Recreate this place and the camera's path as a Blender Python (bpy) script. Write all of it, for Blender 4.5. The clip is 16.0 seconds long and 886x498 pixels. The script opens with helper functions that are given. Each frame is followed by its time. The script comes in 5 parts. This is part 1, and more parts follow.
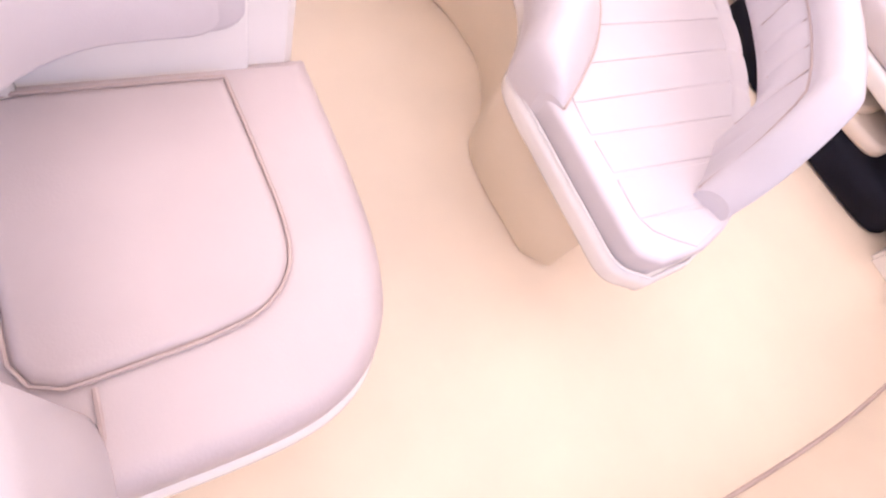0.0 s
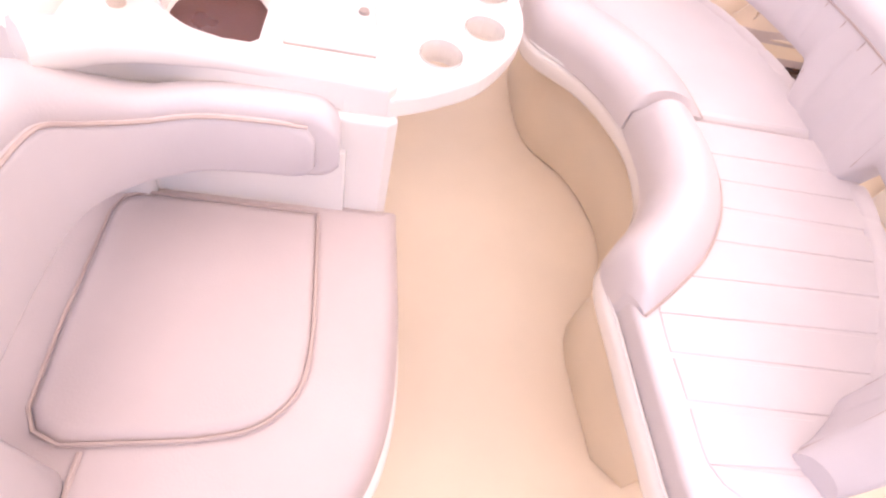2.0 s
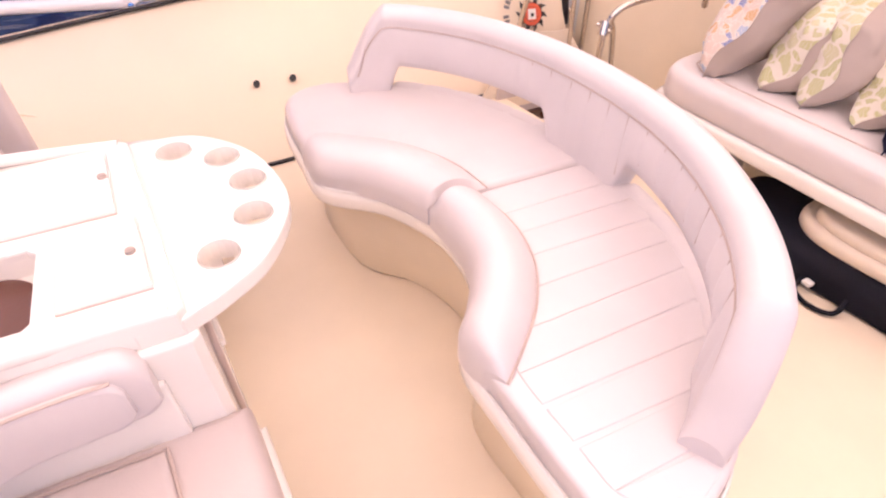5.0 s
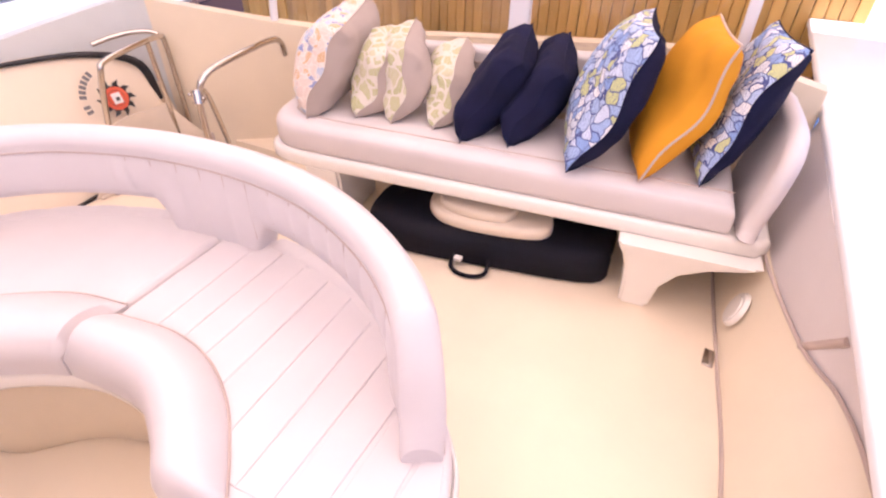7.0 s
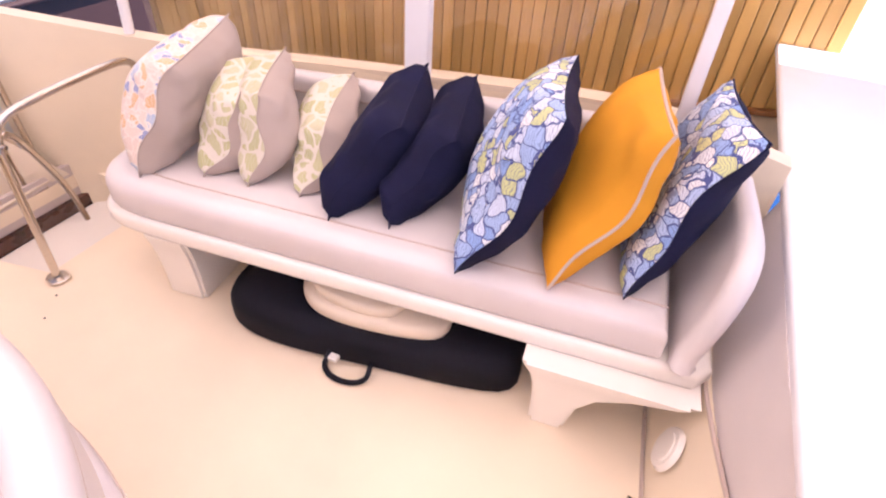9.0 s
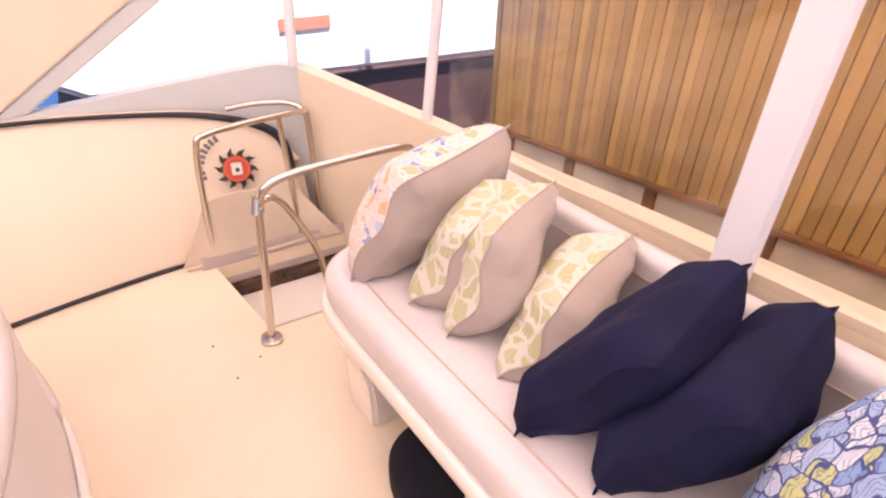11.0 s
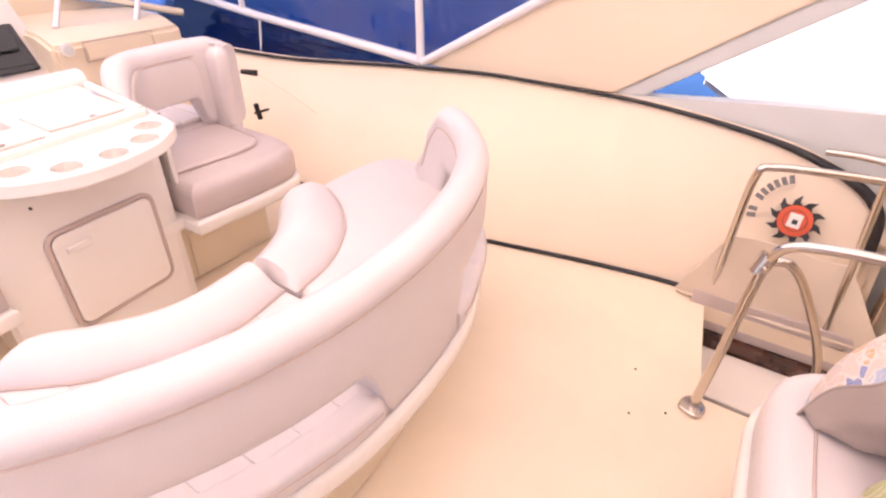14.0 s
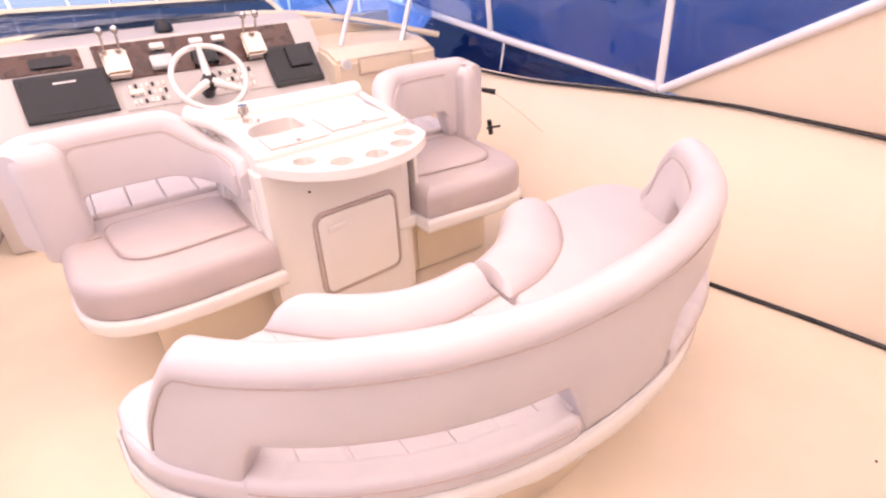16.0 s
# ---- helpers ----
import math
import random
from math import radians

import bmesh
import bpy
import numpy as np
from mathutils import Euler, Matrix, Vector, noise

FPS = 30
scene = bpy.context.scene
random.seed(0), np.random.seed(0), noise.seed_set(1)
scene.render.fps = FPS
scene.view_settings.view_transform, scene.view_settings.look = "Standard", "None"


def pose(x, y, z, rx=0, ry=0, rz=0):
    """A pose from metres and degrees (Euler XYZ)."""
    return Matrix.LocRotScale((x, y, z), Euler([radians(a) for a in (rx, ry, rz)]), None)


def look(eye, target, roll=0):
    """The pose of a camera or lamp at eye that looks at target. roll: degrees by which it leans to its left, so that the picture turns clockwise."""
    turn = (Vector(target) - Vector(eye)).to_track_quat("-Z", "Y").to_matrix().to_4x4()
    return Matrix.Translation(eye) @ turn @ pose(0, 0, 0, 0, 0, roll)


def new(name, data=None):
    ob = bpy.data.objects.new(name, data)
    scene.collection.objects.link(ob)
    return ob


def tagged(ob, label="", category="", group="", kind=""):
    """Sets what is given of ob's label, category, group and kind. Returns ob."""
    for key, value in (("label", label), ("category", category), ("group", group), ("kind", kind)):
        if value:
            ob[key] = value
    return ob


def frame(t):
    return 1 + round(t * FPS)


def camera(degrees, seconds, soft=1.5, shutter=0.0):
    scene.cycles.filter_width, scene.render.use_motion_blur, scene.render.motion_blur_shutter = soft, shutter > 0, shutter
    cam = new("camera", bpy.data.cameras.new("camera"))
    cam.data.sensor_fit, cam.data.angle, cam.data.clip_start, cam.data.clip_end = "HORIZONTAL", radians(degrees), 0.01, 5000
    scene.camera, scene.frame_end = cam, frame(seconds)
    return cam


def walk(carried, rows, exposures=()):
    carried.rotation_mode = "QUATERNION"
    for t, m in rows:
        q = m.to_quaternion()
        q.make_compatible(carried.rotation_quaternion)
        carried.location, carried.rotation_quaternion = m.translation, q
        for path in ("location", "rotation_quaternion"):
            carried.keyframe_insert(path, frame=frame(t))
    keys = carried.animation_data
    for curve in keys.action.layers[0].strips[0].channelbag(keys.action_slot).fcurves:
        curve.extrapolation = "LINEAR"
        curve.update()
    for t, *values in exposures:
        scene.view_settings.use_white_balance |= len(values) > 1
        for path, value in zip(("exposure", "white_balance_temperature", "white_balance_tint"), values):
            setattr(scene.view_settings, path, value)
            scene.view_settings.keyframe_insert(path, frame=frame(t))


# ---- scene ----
cam = camera(77.7, 16.0, 2.2)
PATH = [
    (0, (1.255, 3.131, 1.226), (1.777, 2.323, -0.528), 39.8),
    (0.5, (1.223, 3.076, 1.222), (1.913, 2.426, -0.539), 36.9),
    (1, (1.212, 3.05, 1.228), (2.05, 2.498, -0.502), 31.1),
    (1.5, (1.224, 2.997, 1.241), (2.222, 2.572, -0.44), 23.8),
    (2, (1.24, 2.946, 1.264), (2.366, 2.651, -0.362), 18.4),
    (2.5, (1.237, 2.918, 1.259), (2.486, 2.706, -0.289), 14.4),
    (3, (1.243, 2.905, 1.267), (2.56, 2.741, -0.229), 11.8),
    (3.2, (1.246, 2.907, 1.263), (2.591, 2.759, -0.21), 10.5),
    (5.3, (1.211, 2.799, 1.364), (2.506, 2.027, 0.049), -1.9),
    (5.5, (1.215, 2.799, 1.361), (2.439, 1.912, 0.052), -1.3),
    (6, (1.201, 2.787, 1.37), (2.256, 1.669, 0.091), -0.2),
    (6.5, (1.191, 2.749, 1.375), (2.064, 1.451, 0.129), 0.2),
    (7, (1.165, 2.7, 1.401), (1.842, 1.275, 0.172), 1.0),
    (7.5, (1.104, 2.583, 1.419), (1.641, 1.108, 0.18), 1.6),
    (8, (1.102, 2.401, 1.461), (1.513, 0.946, 0.151), 3.0),
    (8.2, (1.105, 2.312, 1.455), (1.523, 0.878, 0.124), 3.0),
    (10.3, (1.275, 1.676, 1.41), (2.396, 0.477, 0.267), 3.0),
    (10.5, (1.313, 1.61, 1.402), (2.532, 0.489, 0.281), 2.4),
    (11, (1.39, 1.5, 1.374), (2.807, 0.642, 0.254), 1.4),
    (11.5, (1.472, 1.415, 1.329), (3.008, 0.878, 0.166), 1.1),
    (12, (1.575, 1.38, 1.296), (3.162, 1.163, 0.098), 1.9),
    (12.5, (1.611, 1.325, 1.291), (3.222, 1.484, 0.116), 0.3),
    (13, (1.631, 1.267, 1.288), (3.194, 1.772, 0.147), -1.2),
    (13.5, (1.606, 1.249, 1.279), (3.095, 1.99, 0.169), -0.2),
    (14, (1.57, 1.259, 1.28), (2.972, 2.198, 0.206), 0.2),
    (14.5, (1.538, 1.254, 1.286), (2.832, 2.363, 0.238), -0.6),
    (15, (1.518, 1.248, 1.285), (2.69, 2.505, 0.262), -1.8),
    (15.5, (1.511, 1.262, 1.291), (2.566, 2.627, 0.28), -2.3),
    (16, (1.49, 1.257, 1.302), (2.426, 2.715, 0.302), -2.8),
]
walk(cam, [(t, look(eye, target, roll)) for t, eye, target, roll in PATH], [(0, 1.22, 5450, 28), (2.5, 1.27, 5750, 28), (5.5, 1.23, 6050, 32), (6.5, 1.25, 6000, 31), (8, 1.26, 5550, 30), (10.5, 1.25, 6200, 31), (13.5, 1.27, 6080, 29), (16, 1.25, 6020, 31)])

# ---------------------------------------------------------------- daylight
world = bpy.data.worlds.new("sky")
scene.world = world
world.use_nodes = True
wn = world.node_tree
sky = wn.nodes.new("ShaderNodeTexSky")
sky.sky_type, sky.sun_disc = "NISHITA", False
sky.sun_elevation, sky.sun_rotation = radians(60), radians(265)
wn.links.new(sky.outputs[0], wn.nodes["Background"].inputs[0])
wn.nodes["Background"].inputs[1].default_value = 0.08
sun = new("sun", bpy.data.lights.new("sun", "SUN"))
sun.data.energy, sun.data.angle, sun.data.color = 5.0, radians(0.6), (1.0, 0.93, 0.82)
az, el = radians(265), radians(60)
sun.matrix_world = look((0, 0, 0), (-math.sin(az) * math.cos(el), -math.cos(az) * math.cos(el), -math.sin(el)))


# ---------------------------------------------------------------- materials
def mat(name, col, rough=0.5, metal=0.0, vary=0.06, scale=6.0, bump=0.15, grain=180.0, coat=0.0, spec=0.5):
    m = bpy.data.materials.new(name)
    m.use_nodes = True
    n, l = m.node_tree.nodes, m.node_tree.links
    b = n["Principled BSDF"]
    b.inputs["Roughness"].default_value = rough
    b.inputs["Metallic"].default_value = metal
    b.inputs["Coat Weight"].default_value = coat
    b.inputs["Specular IOR Level"].default_value = spec
    tc = n.new("ShaderNodeTexCoord")
    big = n.new("ShaderNodeTexNoise")
    big.inputs["Scale"].default_value, big.inputs["Detail"].default_value = scale, 5
    l.new(tc.outputs["Object"], big.inputs["Vector"])
    ramp = n.new("ShaderNodeValToRGB")
    ramp.color_ramp.elements[0].position, ramp.color_ramp.elements[1].position = 0.3, 0.7
    ramp.color_ramp.elements[0].color = (*[c * (1 - vary) for c in col], 1)
    ramp.color_ramp.elements[1].color = (*[min(1, c * (1 + vary)) for c in col], 1)
    l.new(big.outputs[0], ramp.inputs[0])
    l.new(ramp.outputs[0], b.inputs["Base Color"])
    fine = n.new("ShaderNodeTexNoise")
    fine.inputs["Scale"].default_value, fine.inputs["Detail"].default_value = grain, 3
    l.new(tc.outputs["Object"], fine.inputs["Vector"])
    bp = n.new("ShaderNodeBump")
    bp.inputs["Strength"].default_value, bp.inputs["Distance"].default_value = bump, 0.002
    l.new(fine.outputs[0], bp.inputs["Height"])
    l.new(bp.outputs[0], b.inputs["Normal"])
    rr = n.new("ShaderNodeMapRange")
    rr.inputs["To Min"].default_value, rr.inputs["To Max"].default_value = max(0.02, rough - 0.08), min(1, rough + 0.08)
    l.new(big.outputs[0], rr.inputs[0])
    l.new(rr.outputs[0], b.inputs["Roughness"])
    return m


def print_cloth(name, base, spots, scale, line=0.06, linecol=(0.8, 0.8, 0.78), grain=350):
    """A printed fabric: motifs of several colours parted by pale outlines."""
    m = mat(name, base, 0.85, bump=0.4, grain=grain, spec=0.2)
    n, l = m.node_tree.nodes, m.node_tree.links
    tc = next(x for x in n if x.type == "TEX_COORD")
    warp = n.new("ShaderNodeTexNoise")
    warp.inputs["Scale"].default_value = scale * 0.6
    l.new(tc.outputs["Object"], warp.inputs["Vector"])
    add = n.new("ShaderNodeMixRGB")
    add.inputs[0].default_value = 0.06
    l.new(tc.outputs["Object"], add.inputs[1])
    l.new(warp.outputs["Color"], add.inputs[2])
    cells = n.new("ShaderNodeTexVoronoi")
    cells.inputs["Scale"].default_value = scale
    l.new(add.outputs[0], cells.inputs["Vector"])
    edge = n.new("ShaderNodeTexVoronoi")
    edge.feature = "DISTANCE_TO_EDGE"
    edge.inputs["Scale"].default_value = scale
    l.new(add.outputs[0], edge.inputs["Vector"])
    sep = n.new("ShaderNodeSeparateColor")
    l.new(cells.outputs["Color"], sep.inputs[0])
    ramp = n.new("ShaderNodeValToRGB")
    ramp.color_ramp.interpolation = "CONSTANT"
    els = ramp.color_ramp.elements
    els[0].color, els[1].color, els[1].position = (*spots[0], 1), (*spots[1], 1), 1 / len(spots)
    for i, c in enumerate(spots[2:], 2):
        els.new(i / len(spots)).color = (*c, 1)
    l.new(sep.outputs[0], ramp.inputs[0])
    # veins inside the motifs
    wave = n.new("ShaderNodeTexWave")
    wave.inputs["Scale"].default_value, wave.inputs["Distortion"].default_value = scale * 1.9, 7
    l.new(add.outputs[0], wave.inputs["Vector"])
    vein = n.new("ShaderNodeMath")
    vein.operation, vein.inputs[1].default_value = "GREATER_THAN", 0.8
    l.new(wave.outputs[0], vein.inputs[0])
    half = n.new("ShaderNodeMath")
    half.operation, half.inputs[1].default_value = "MULTIPLY", 0.5
    l.new(vein.outputs[0], half.inputs[0])
    mv = n.new("ShaderNodeMixRGB")
    l.new(half.outputs[0], mv.inputs[0])
    l.new(ramp.outputs[0], mv.inputs[1])
    mv.inputs[2].default_value = (*linecol, 1)
    lt = n.new("ShaderNodeMath")
    lt.operation, lt.inputs[1].default_value = "LESS_THAN", line
    l.new(edge.outputs["Distance"], lt.inputs[0])
    mx = n.new("ShaderNodeMixRGB")
    l.new(lt.outputs[0], mx.inputs[0])
    l.new(mv.outputs[0], mx.inputs[1])
    mx.inputs[2].default_value = (*linecol, 1)
    l.new(mx.outputs[0], n["Principled BSDF"].inputs["Base Color"])
    return m


def clear(name, tint, gloss):
    """Clear sheet: passes light, with a faint mirror on it."""
    m = bpy.data.materials.new(name)
    m.use_nodes = True
    n, l = m.node_tree.nodes, m.node_tree.links
    tr, gl, mix = n.new("ShaderNodeBsdfTransparent"), n.new("ShaderNodeBsdfGlossy"), n.new("ShaderNodeMixShader")
    tr.inputs[0].default_value = (*tint, 1)
    gl.inputs["Roughness"].default_value = 0.06
    ns = n.new("ShaderNodeTexNoise")
    ns.inputs["Scale"].default_value = 3.0
    bp = n.new("ShaderNodeBump")
    bp.inputs["Strength"].default_value, bp.inputs["Distance"].default_value = 0.25, 0.05
    l.new(ns.outputs[0], bp.inputs["Height"])
    l.new(bp.outputs[0], gl.inputs["Normal"])
    mix.inputs[0].default_value = gloss
    l.new(tr.outputs[0], mix.inputs[1])
    l.new(gl.outputs[0], mix.inputs[2])
    l.new(mix.outputs[0], n["Material Output"].inputs[0])
    return m


VINYL = mat("cream vinyl", (0.635, 0.58, 0.568), 0.36, vary=0.03, bump=0.12, grain=260)
TAUPE = mat("taupe vinyl", (0.54, 0.462, 0.435), 0.38, vary=0.04, bump=0.15, grain=260)
PIPING = mat("vinyl piping", (0.50, 0.40, 0.35), 0.45, grain=120)
GEL = mat("white gelcoat", (0.82, 0.77, 0.71), 0.22, vary=0.02, bump=0.03, grain=60, coat=0.3)
CREAM = mat("cream gelcoat", (0.77, 0.66, 0.50), 0.35, vary=0.03, bump=0.06, grain=90)
FLOOR = mat("cream non-skid deck", (0.81, 0.69, 0.525), 0.38, vary=0.06, scale=2.5, bump=0.25, grain=420)
LINER = mat("padded wall vinyl", (0.79, 0.665, 0.51), 0.5, vary=0.03, scale=2, bump=0.1, grain=200)
DASHW = mat("satin dash gelcoat", (0.60, 0.55, 0.51), 0.4, vary=0.03, bump=0.04, grain=80)
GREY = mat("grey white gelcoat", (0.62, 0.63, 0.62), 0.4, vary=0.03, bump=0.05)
RUBBER = mat("black rubber", (0.018, 0.016, 0.018), 0.5, bump=0.1)
STEEL = mat("polished steel", (0.62, 0.56, 0.5), 0.16, 1.0, vary=0.04, bump=0.02)
NAVY = mat("navy cloth", (0.010, 0.0105, 0.036), 0.85, vary=0.25, scale=9, bump=0.5, grain=380, spec=0.2)
MUSTARD = mat("mustard cloth", (0.68, 0.30, 0.018), 0.8, vary=0.08, bump=0.5, grain=380, spec=0.2)
LINEN = mat("beige linen", (0.41, 0.34, 0.30), 0.85, vary=0.06, bump=0.5, grain=420, spec=0.2)
SHELLS = print_cloth("blue shell print", (0.5, 0.5, 0.5), [(0.26, 0.38, 0.68), (0.66, 0.70, 0.78), (0.44, 0.54, 0.76), (0.56, 0.58, 0.28), (0.76, 0.76, 0.78), (0.36, 0.47, 0.72), (0.60, 0.66, 0.8)], 27, 0.045, (0.08, 0.10, 0.26))
GREENS = print_cloth("green lattice print", (0.4, 0.42, 0.2), [(0.46, 0.44, 0.24), (0.43, 0.42, 0.22), (0.50, 0.47, 0.30)], 22, 0.10, (0.62, 0.57, 0.49))
FLORAL = print_cloth("floral print", (0.6, 0.5, 0.4), [(0.64, 0.52, 0.46), (0.66, 0.57, 0.5), (0.22, 0.26, 0.48), (0.62, 0.40, 0.22), (0.66, 0.55, 0.48), (0.40, 0.47, 0.60)], 34, 0.06, (0.7, 0.64, 0.58))
BLACKBAG = mat("black bag cloth", (0.006, 0.006, 0.012), 0.8, vary=0.3, bump=0.5, grain=300, spec=0.25)
CANVAS = mat("cream canvas", (0.73, 0.63, 0.51), 0.8, vary=0.06, bump=0.4, grain=300, spec=0.2)
WALNUT = mat("walnut dash", (0.07, 0.024, 0.014), 0.28, vary=0.4, scale=14, bump=0.05, coat=0.4)
PLASTIC = mat("black plastic", (0.012, 0.013, 0.018), 0.3, bump=0.04)
SCREEN = mat("dark screen", (0.006, 0.008, 0.014), 0.08, vary=0.1, bump=0.0)
BROWN = mat("brown basin", (0.10, 0.03, 0.02), 0.3)
RED = mat("orange red print", (0.62, 0.09, 0.03), 0.6)
INK = mat("black print", (0.02, 0.02, 0.02), 0.6)
SALMON = mat("salmon paint", (0.45, 0.20, 0.13), 0.5)
GREYINK = mat("grey print", (0.16, 0.15, 0.15), 0.6)
PALE = mat("white print", (0.75, 0.72, 0.68), 0.6)
POSTW = mat("white painted tube", (0.78, 0.76, 0.78), 0.35, vary=0.02, bump=0.03)
SLAT = mat("brown timber slats", (0.57, 0.345, 0.105), 0.35, vary=0.22, scale=1.2, bump=0.2, grain=60)
PLANK = mat("pale dock timber", (0.84, 0.68, 0.44), 0.7, vary=0.15, scale=4, bump=0.3, grain=80)
STUD = mat("brown stained stud", (0.28, 0.12, 0.04), 0.5, vary=0.2, scale=5, bump=0.2)
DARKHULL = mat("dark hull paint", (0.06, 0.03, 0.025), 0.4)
BOATW = mat("bright boat paint", (0.82, 0.8, 0.76), 0.3, vary=0.02)
WATER = mat("harbour water", (0.015, 0.07, 0.20), 0.1, vary=0.3, scale=0.3, bump=0.6, grain=1.5)
sn, sl_ = SLAT.node_tree.nodes, SLAT.node_tree.links
oi, hv = sn.new("ShaderNodeObjectInfo"), sn.new("ShaderNodeHueSaturation")
mr = sn.new("ShaderNodeMapRange")
mr.inputs["To Min"].default_value, mr.inputs["To Max"].default_value = 0.75, 1.2
sl_.new(oi.outputs["Random"], mr.inputs[0])
sl_.new(mr.outputs[0], hv.inputs["Value"])
src = sn["Principled BSDF"].inputs["Base Color"].links[0].from_socket
sl_.new(src, hv.inputs["Color"])
sl_.new(hv.outputs[0], sn["Principled BSDF"].inputs["Base Color"])
CLEAR = clear("clear vinyl", (0.97, 0.96, 0.95), 0.07)
TINT = clear("blue tinted acrylic", (0.28, 0.38, 0.57), 0.10)
DEEP = clear("dark blue acrylic", (0.09, 0.15, 0.27), 0.06)
AZURE = clear("pale blue acrylic", (0.55, 0.70, 0.95), 0.10)
SMOKE = clear("smoked windscreen", (0.30, 0.34, 0.42), 0.12)

# cloth of the added canopy: turns sunlight into warm top light
CANOPY = bpy.data.materials.new("canopy canvas")
CANOPY.use_nodes = True
cn, cl = CANOPY.node_tree.nodes, CANOPY.node_tree.links
tl, df, mxs = cn.new("ShaderNodeBsdfTranslucent"), cn.new("ShaderNodeBsdfDiffuse"), cn.new("ShaderNodeMixShader")
tl.inputs[0].default_value, df.inputs[0].default_value = (0.93, 0.855, 0.775, 1), (0.8, 0.76, 0.71, 1)
weave = cn.new("ShaderNodeTexNoise")
weave.inputs["Scale"].default_value = 200
wb = cn.new("ShaderNodeBump")
wb.inputs["Strength"].default_value, wb.inputs["Distance"].default_value = 0.3, 0.002
cl.new(weave.outputs[0], wb.inputs["Height"])
cl.new(wb.outputs[0], df.inputs["Normal"])
mxs.inputs[0].default_value = 0.12
cl.new(tl.outputs[0], mxs.inputs[1])
cl.new(df.outputs[0], mxs.inputs[2])
cl.new(mxs.outputs[0], cn["Material Output"].inputs[0])


# ---------------------------------------------------------------- shape helpers
def thing(name, at, label, category, group="", kind=""):
    ob = new(name)
    ob.empty_display_size = 0.1
    ob.location = at
    return tagged(ob, label, category, group, kind)


def base_of(ob):
    p = Vector((0, 0, 0))
    while ob is not None:
        p = p + ob.location
        ob = ob.parent
    return p


def part(name, bm, material, parent=None, label="", smooth=True):
    me = bpy.data.meshes.new(name)
    bmesh.ops.recalc_face_normals(bm, faces=bm.faces[:])
    for e in bm.edges:
        if len(e.link_faces) == 2 and e.calc_face_angle(0) > 1.0:
            e.smooth = False
    for f in bm.faces:
        f.smooth = smooth and len(f.verts) < 9
        near = [g for e in f.edges for g in e.link_faces if g is not f]
        if f.smooth and near and min(e.calc_face_angle(0) for e in f.edges) > 0.25 and min(g.calc_area() for g in near) < 0.35 * f.calc_area():
            f.smooth = False
    bm.to_mesh(me)
    bm.free()
    me.materials.append(material)
    ob = new(name, me)
    if parent is not None:
        ob.parent = parent
        if parent.parent is None:
            ob.matrix_parent_inverse = Matrix.Translation(-base_of(parent))
    if label:
        tagged(ob, label)
    return ob


def fixed(name, bm, material, label, category="", smooth=True):
    return tagged(part(name, bm, material, None, "", smooth), label, category, "", "structure")


def spline(pts, n=8, closed=False):
    """A smooth line through points of any dimension."""
    pts = [Vector(p) for p in pts]
    out, m = [], len(pts)
    for i in range(m if closed else m - 1):
        a, b = pts[i], pts[(i + 1) % m]
        p = pts[(i - 1) % m] if closed or i else a + (a - b)
        q = pts[(i + 2) % m] if closed or i + 2 < m else b + (b - a)
        for k in range(n):
            t = k / n
            out.append(0.5 * (2 * a + (b - p) * t + (2 * p - 5 * a + 4 * b - q) * t * t + (3 * a - p - 3 * b + q) * t ** 3))
    if not closed:
        out.append(pts[-1])
    return out


def area2(o):
    return sum(o[i][0] * o[(i + 1) % len(o)][1] - o[(i + 1) % len(o)][0] * o[i][1] for i in range(len(o)))


def inset(o, d):
    """The outline moved inwards by d (counter-clockwise outline)."""
    res, m = [], len(o)
    for i in range(m):
        a, b, c = Vector(o[i - 1][:2]), Vector(o[i][:2]), Vector(o[(i + 1) % m][:2])
        e = (b - a).normalized() + (c - b).normalized()
        e = e.normalized() if e.length > 1e-6 else Vector((1, 0))
        k = max(0.5, (b - a).normalized().dot(e)) if (b - a).length > 1e-6 else 1
        res.append(b + Vector((-e.y, e.x)) * d / k)
    return res


def pad(o, z0, z1, r=0.03, rb=0.01, steps=4, dome=0.0):
    """A cushion or slab with rounded upper and lower edges over an outline."""
    o = [Vector(p[:2]) for p in o]
    if area2(o) < 0:
        o = o[::-1]
    bm, rings = bmesh.new(), []
    prof = [(rb * (1 - math.sin(a)), z0 + rb * (1 - math.cos(a))) for a in [math.pi / 2 * k / 2 for k in range(3)]]
    prof += [(r * (1 - math.cos(a)), z1 - r + r * math.sin(a)) for a in [math.pi / 2 * k / steps for k in range(steps + 1)]]
    for d, z in prof:
        rings.append([bm.verts.new((p.x, p.y, z)) for p in (inset(o, d) if d > 1e-5 else o)])
    for a, b in zip(rings, rings[1:]):
        for i in range(len(o)):
            j = (i + 1) % len(o)
            bm.faces.new((a[i], a[j], b[j], b[i]))
    bm.faces.new(rings[0][::-1])
    top = bm.faces.new(rings[-1])
    if len(o) > 8:
        bm.normal_update()
        bmesh.ops.triangulate(bm, faces=[top], ngon_method="BEAUTY")
    return bm


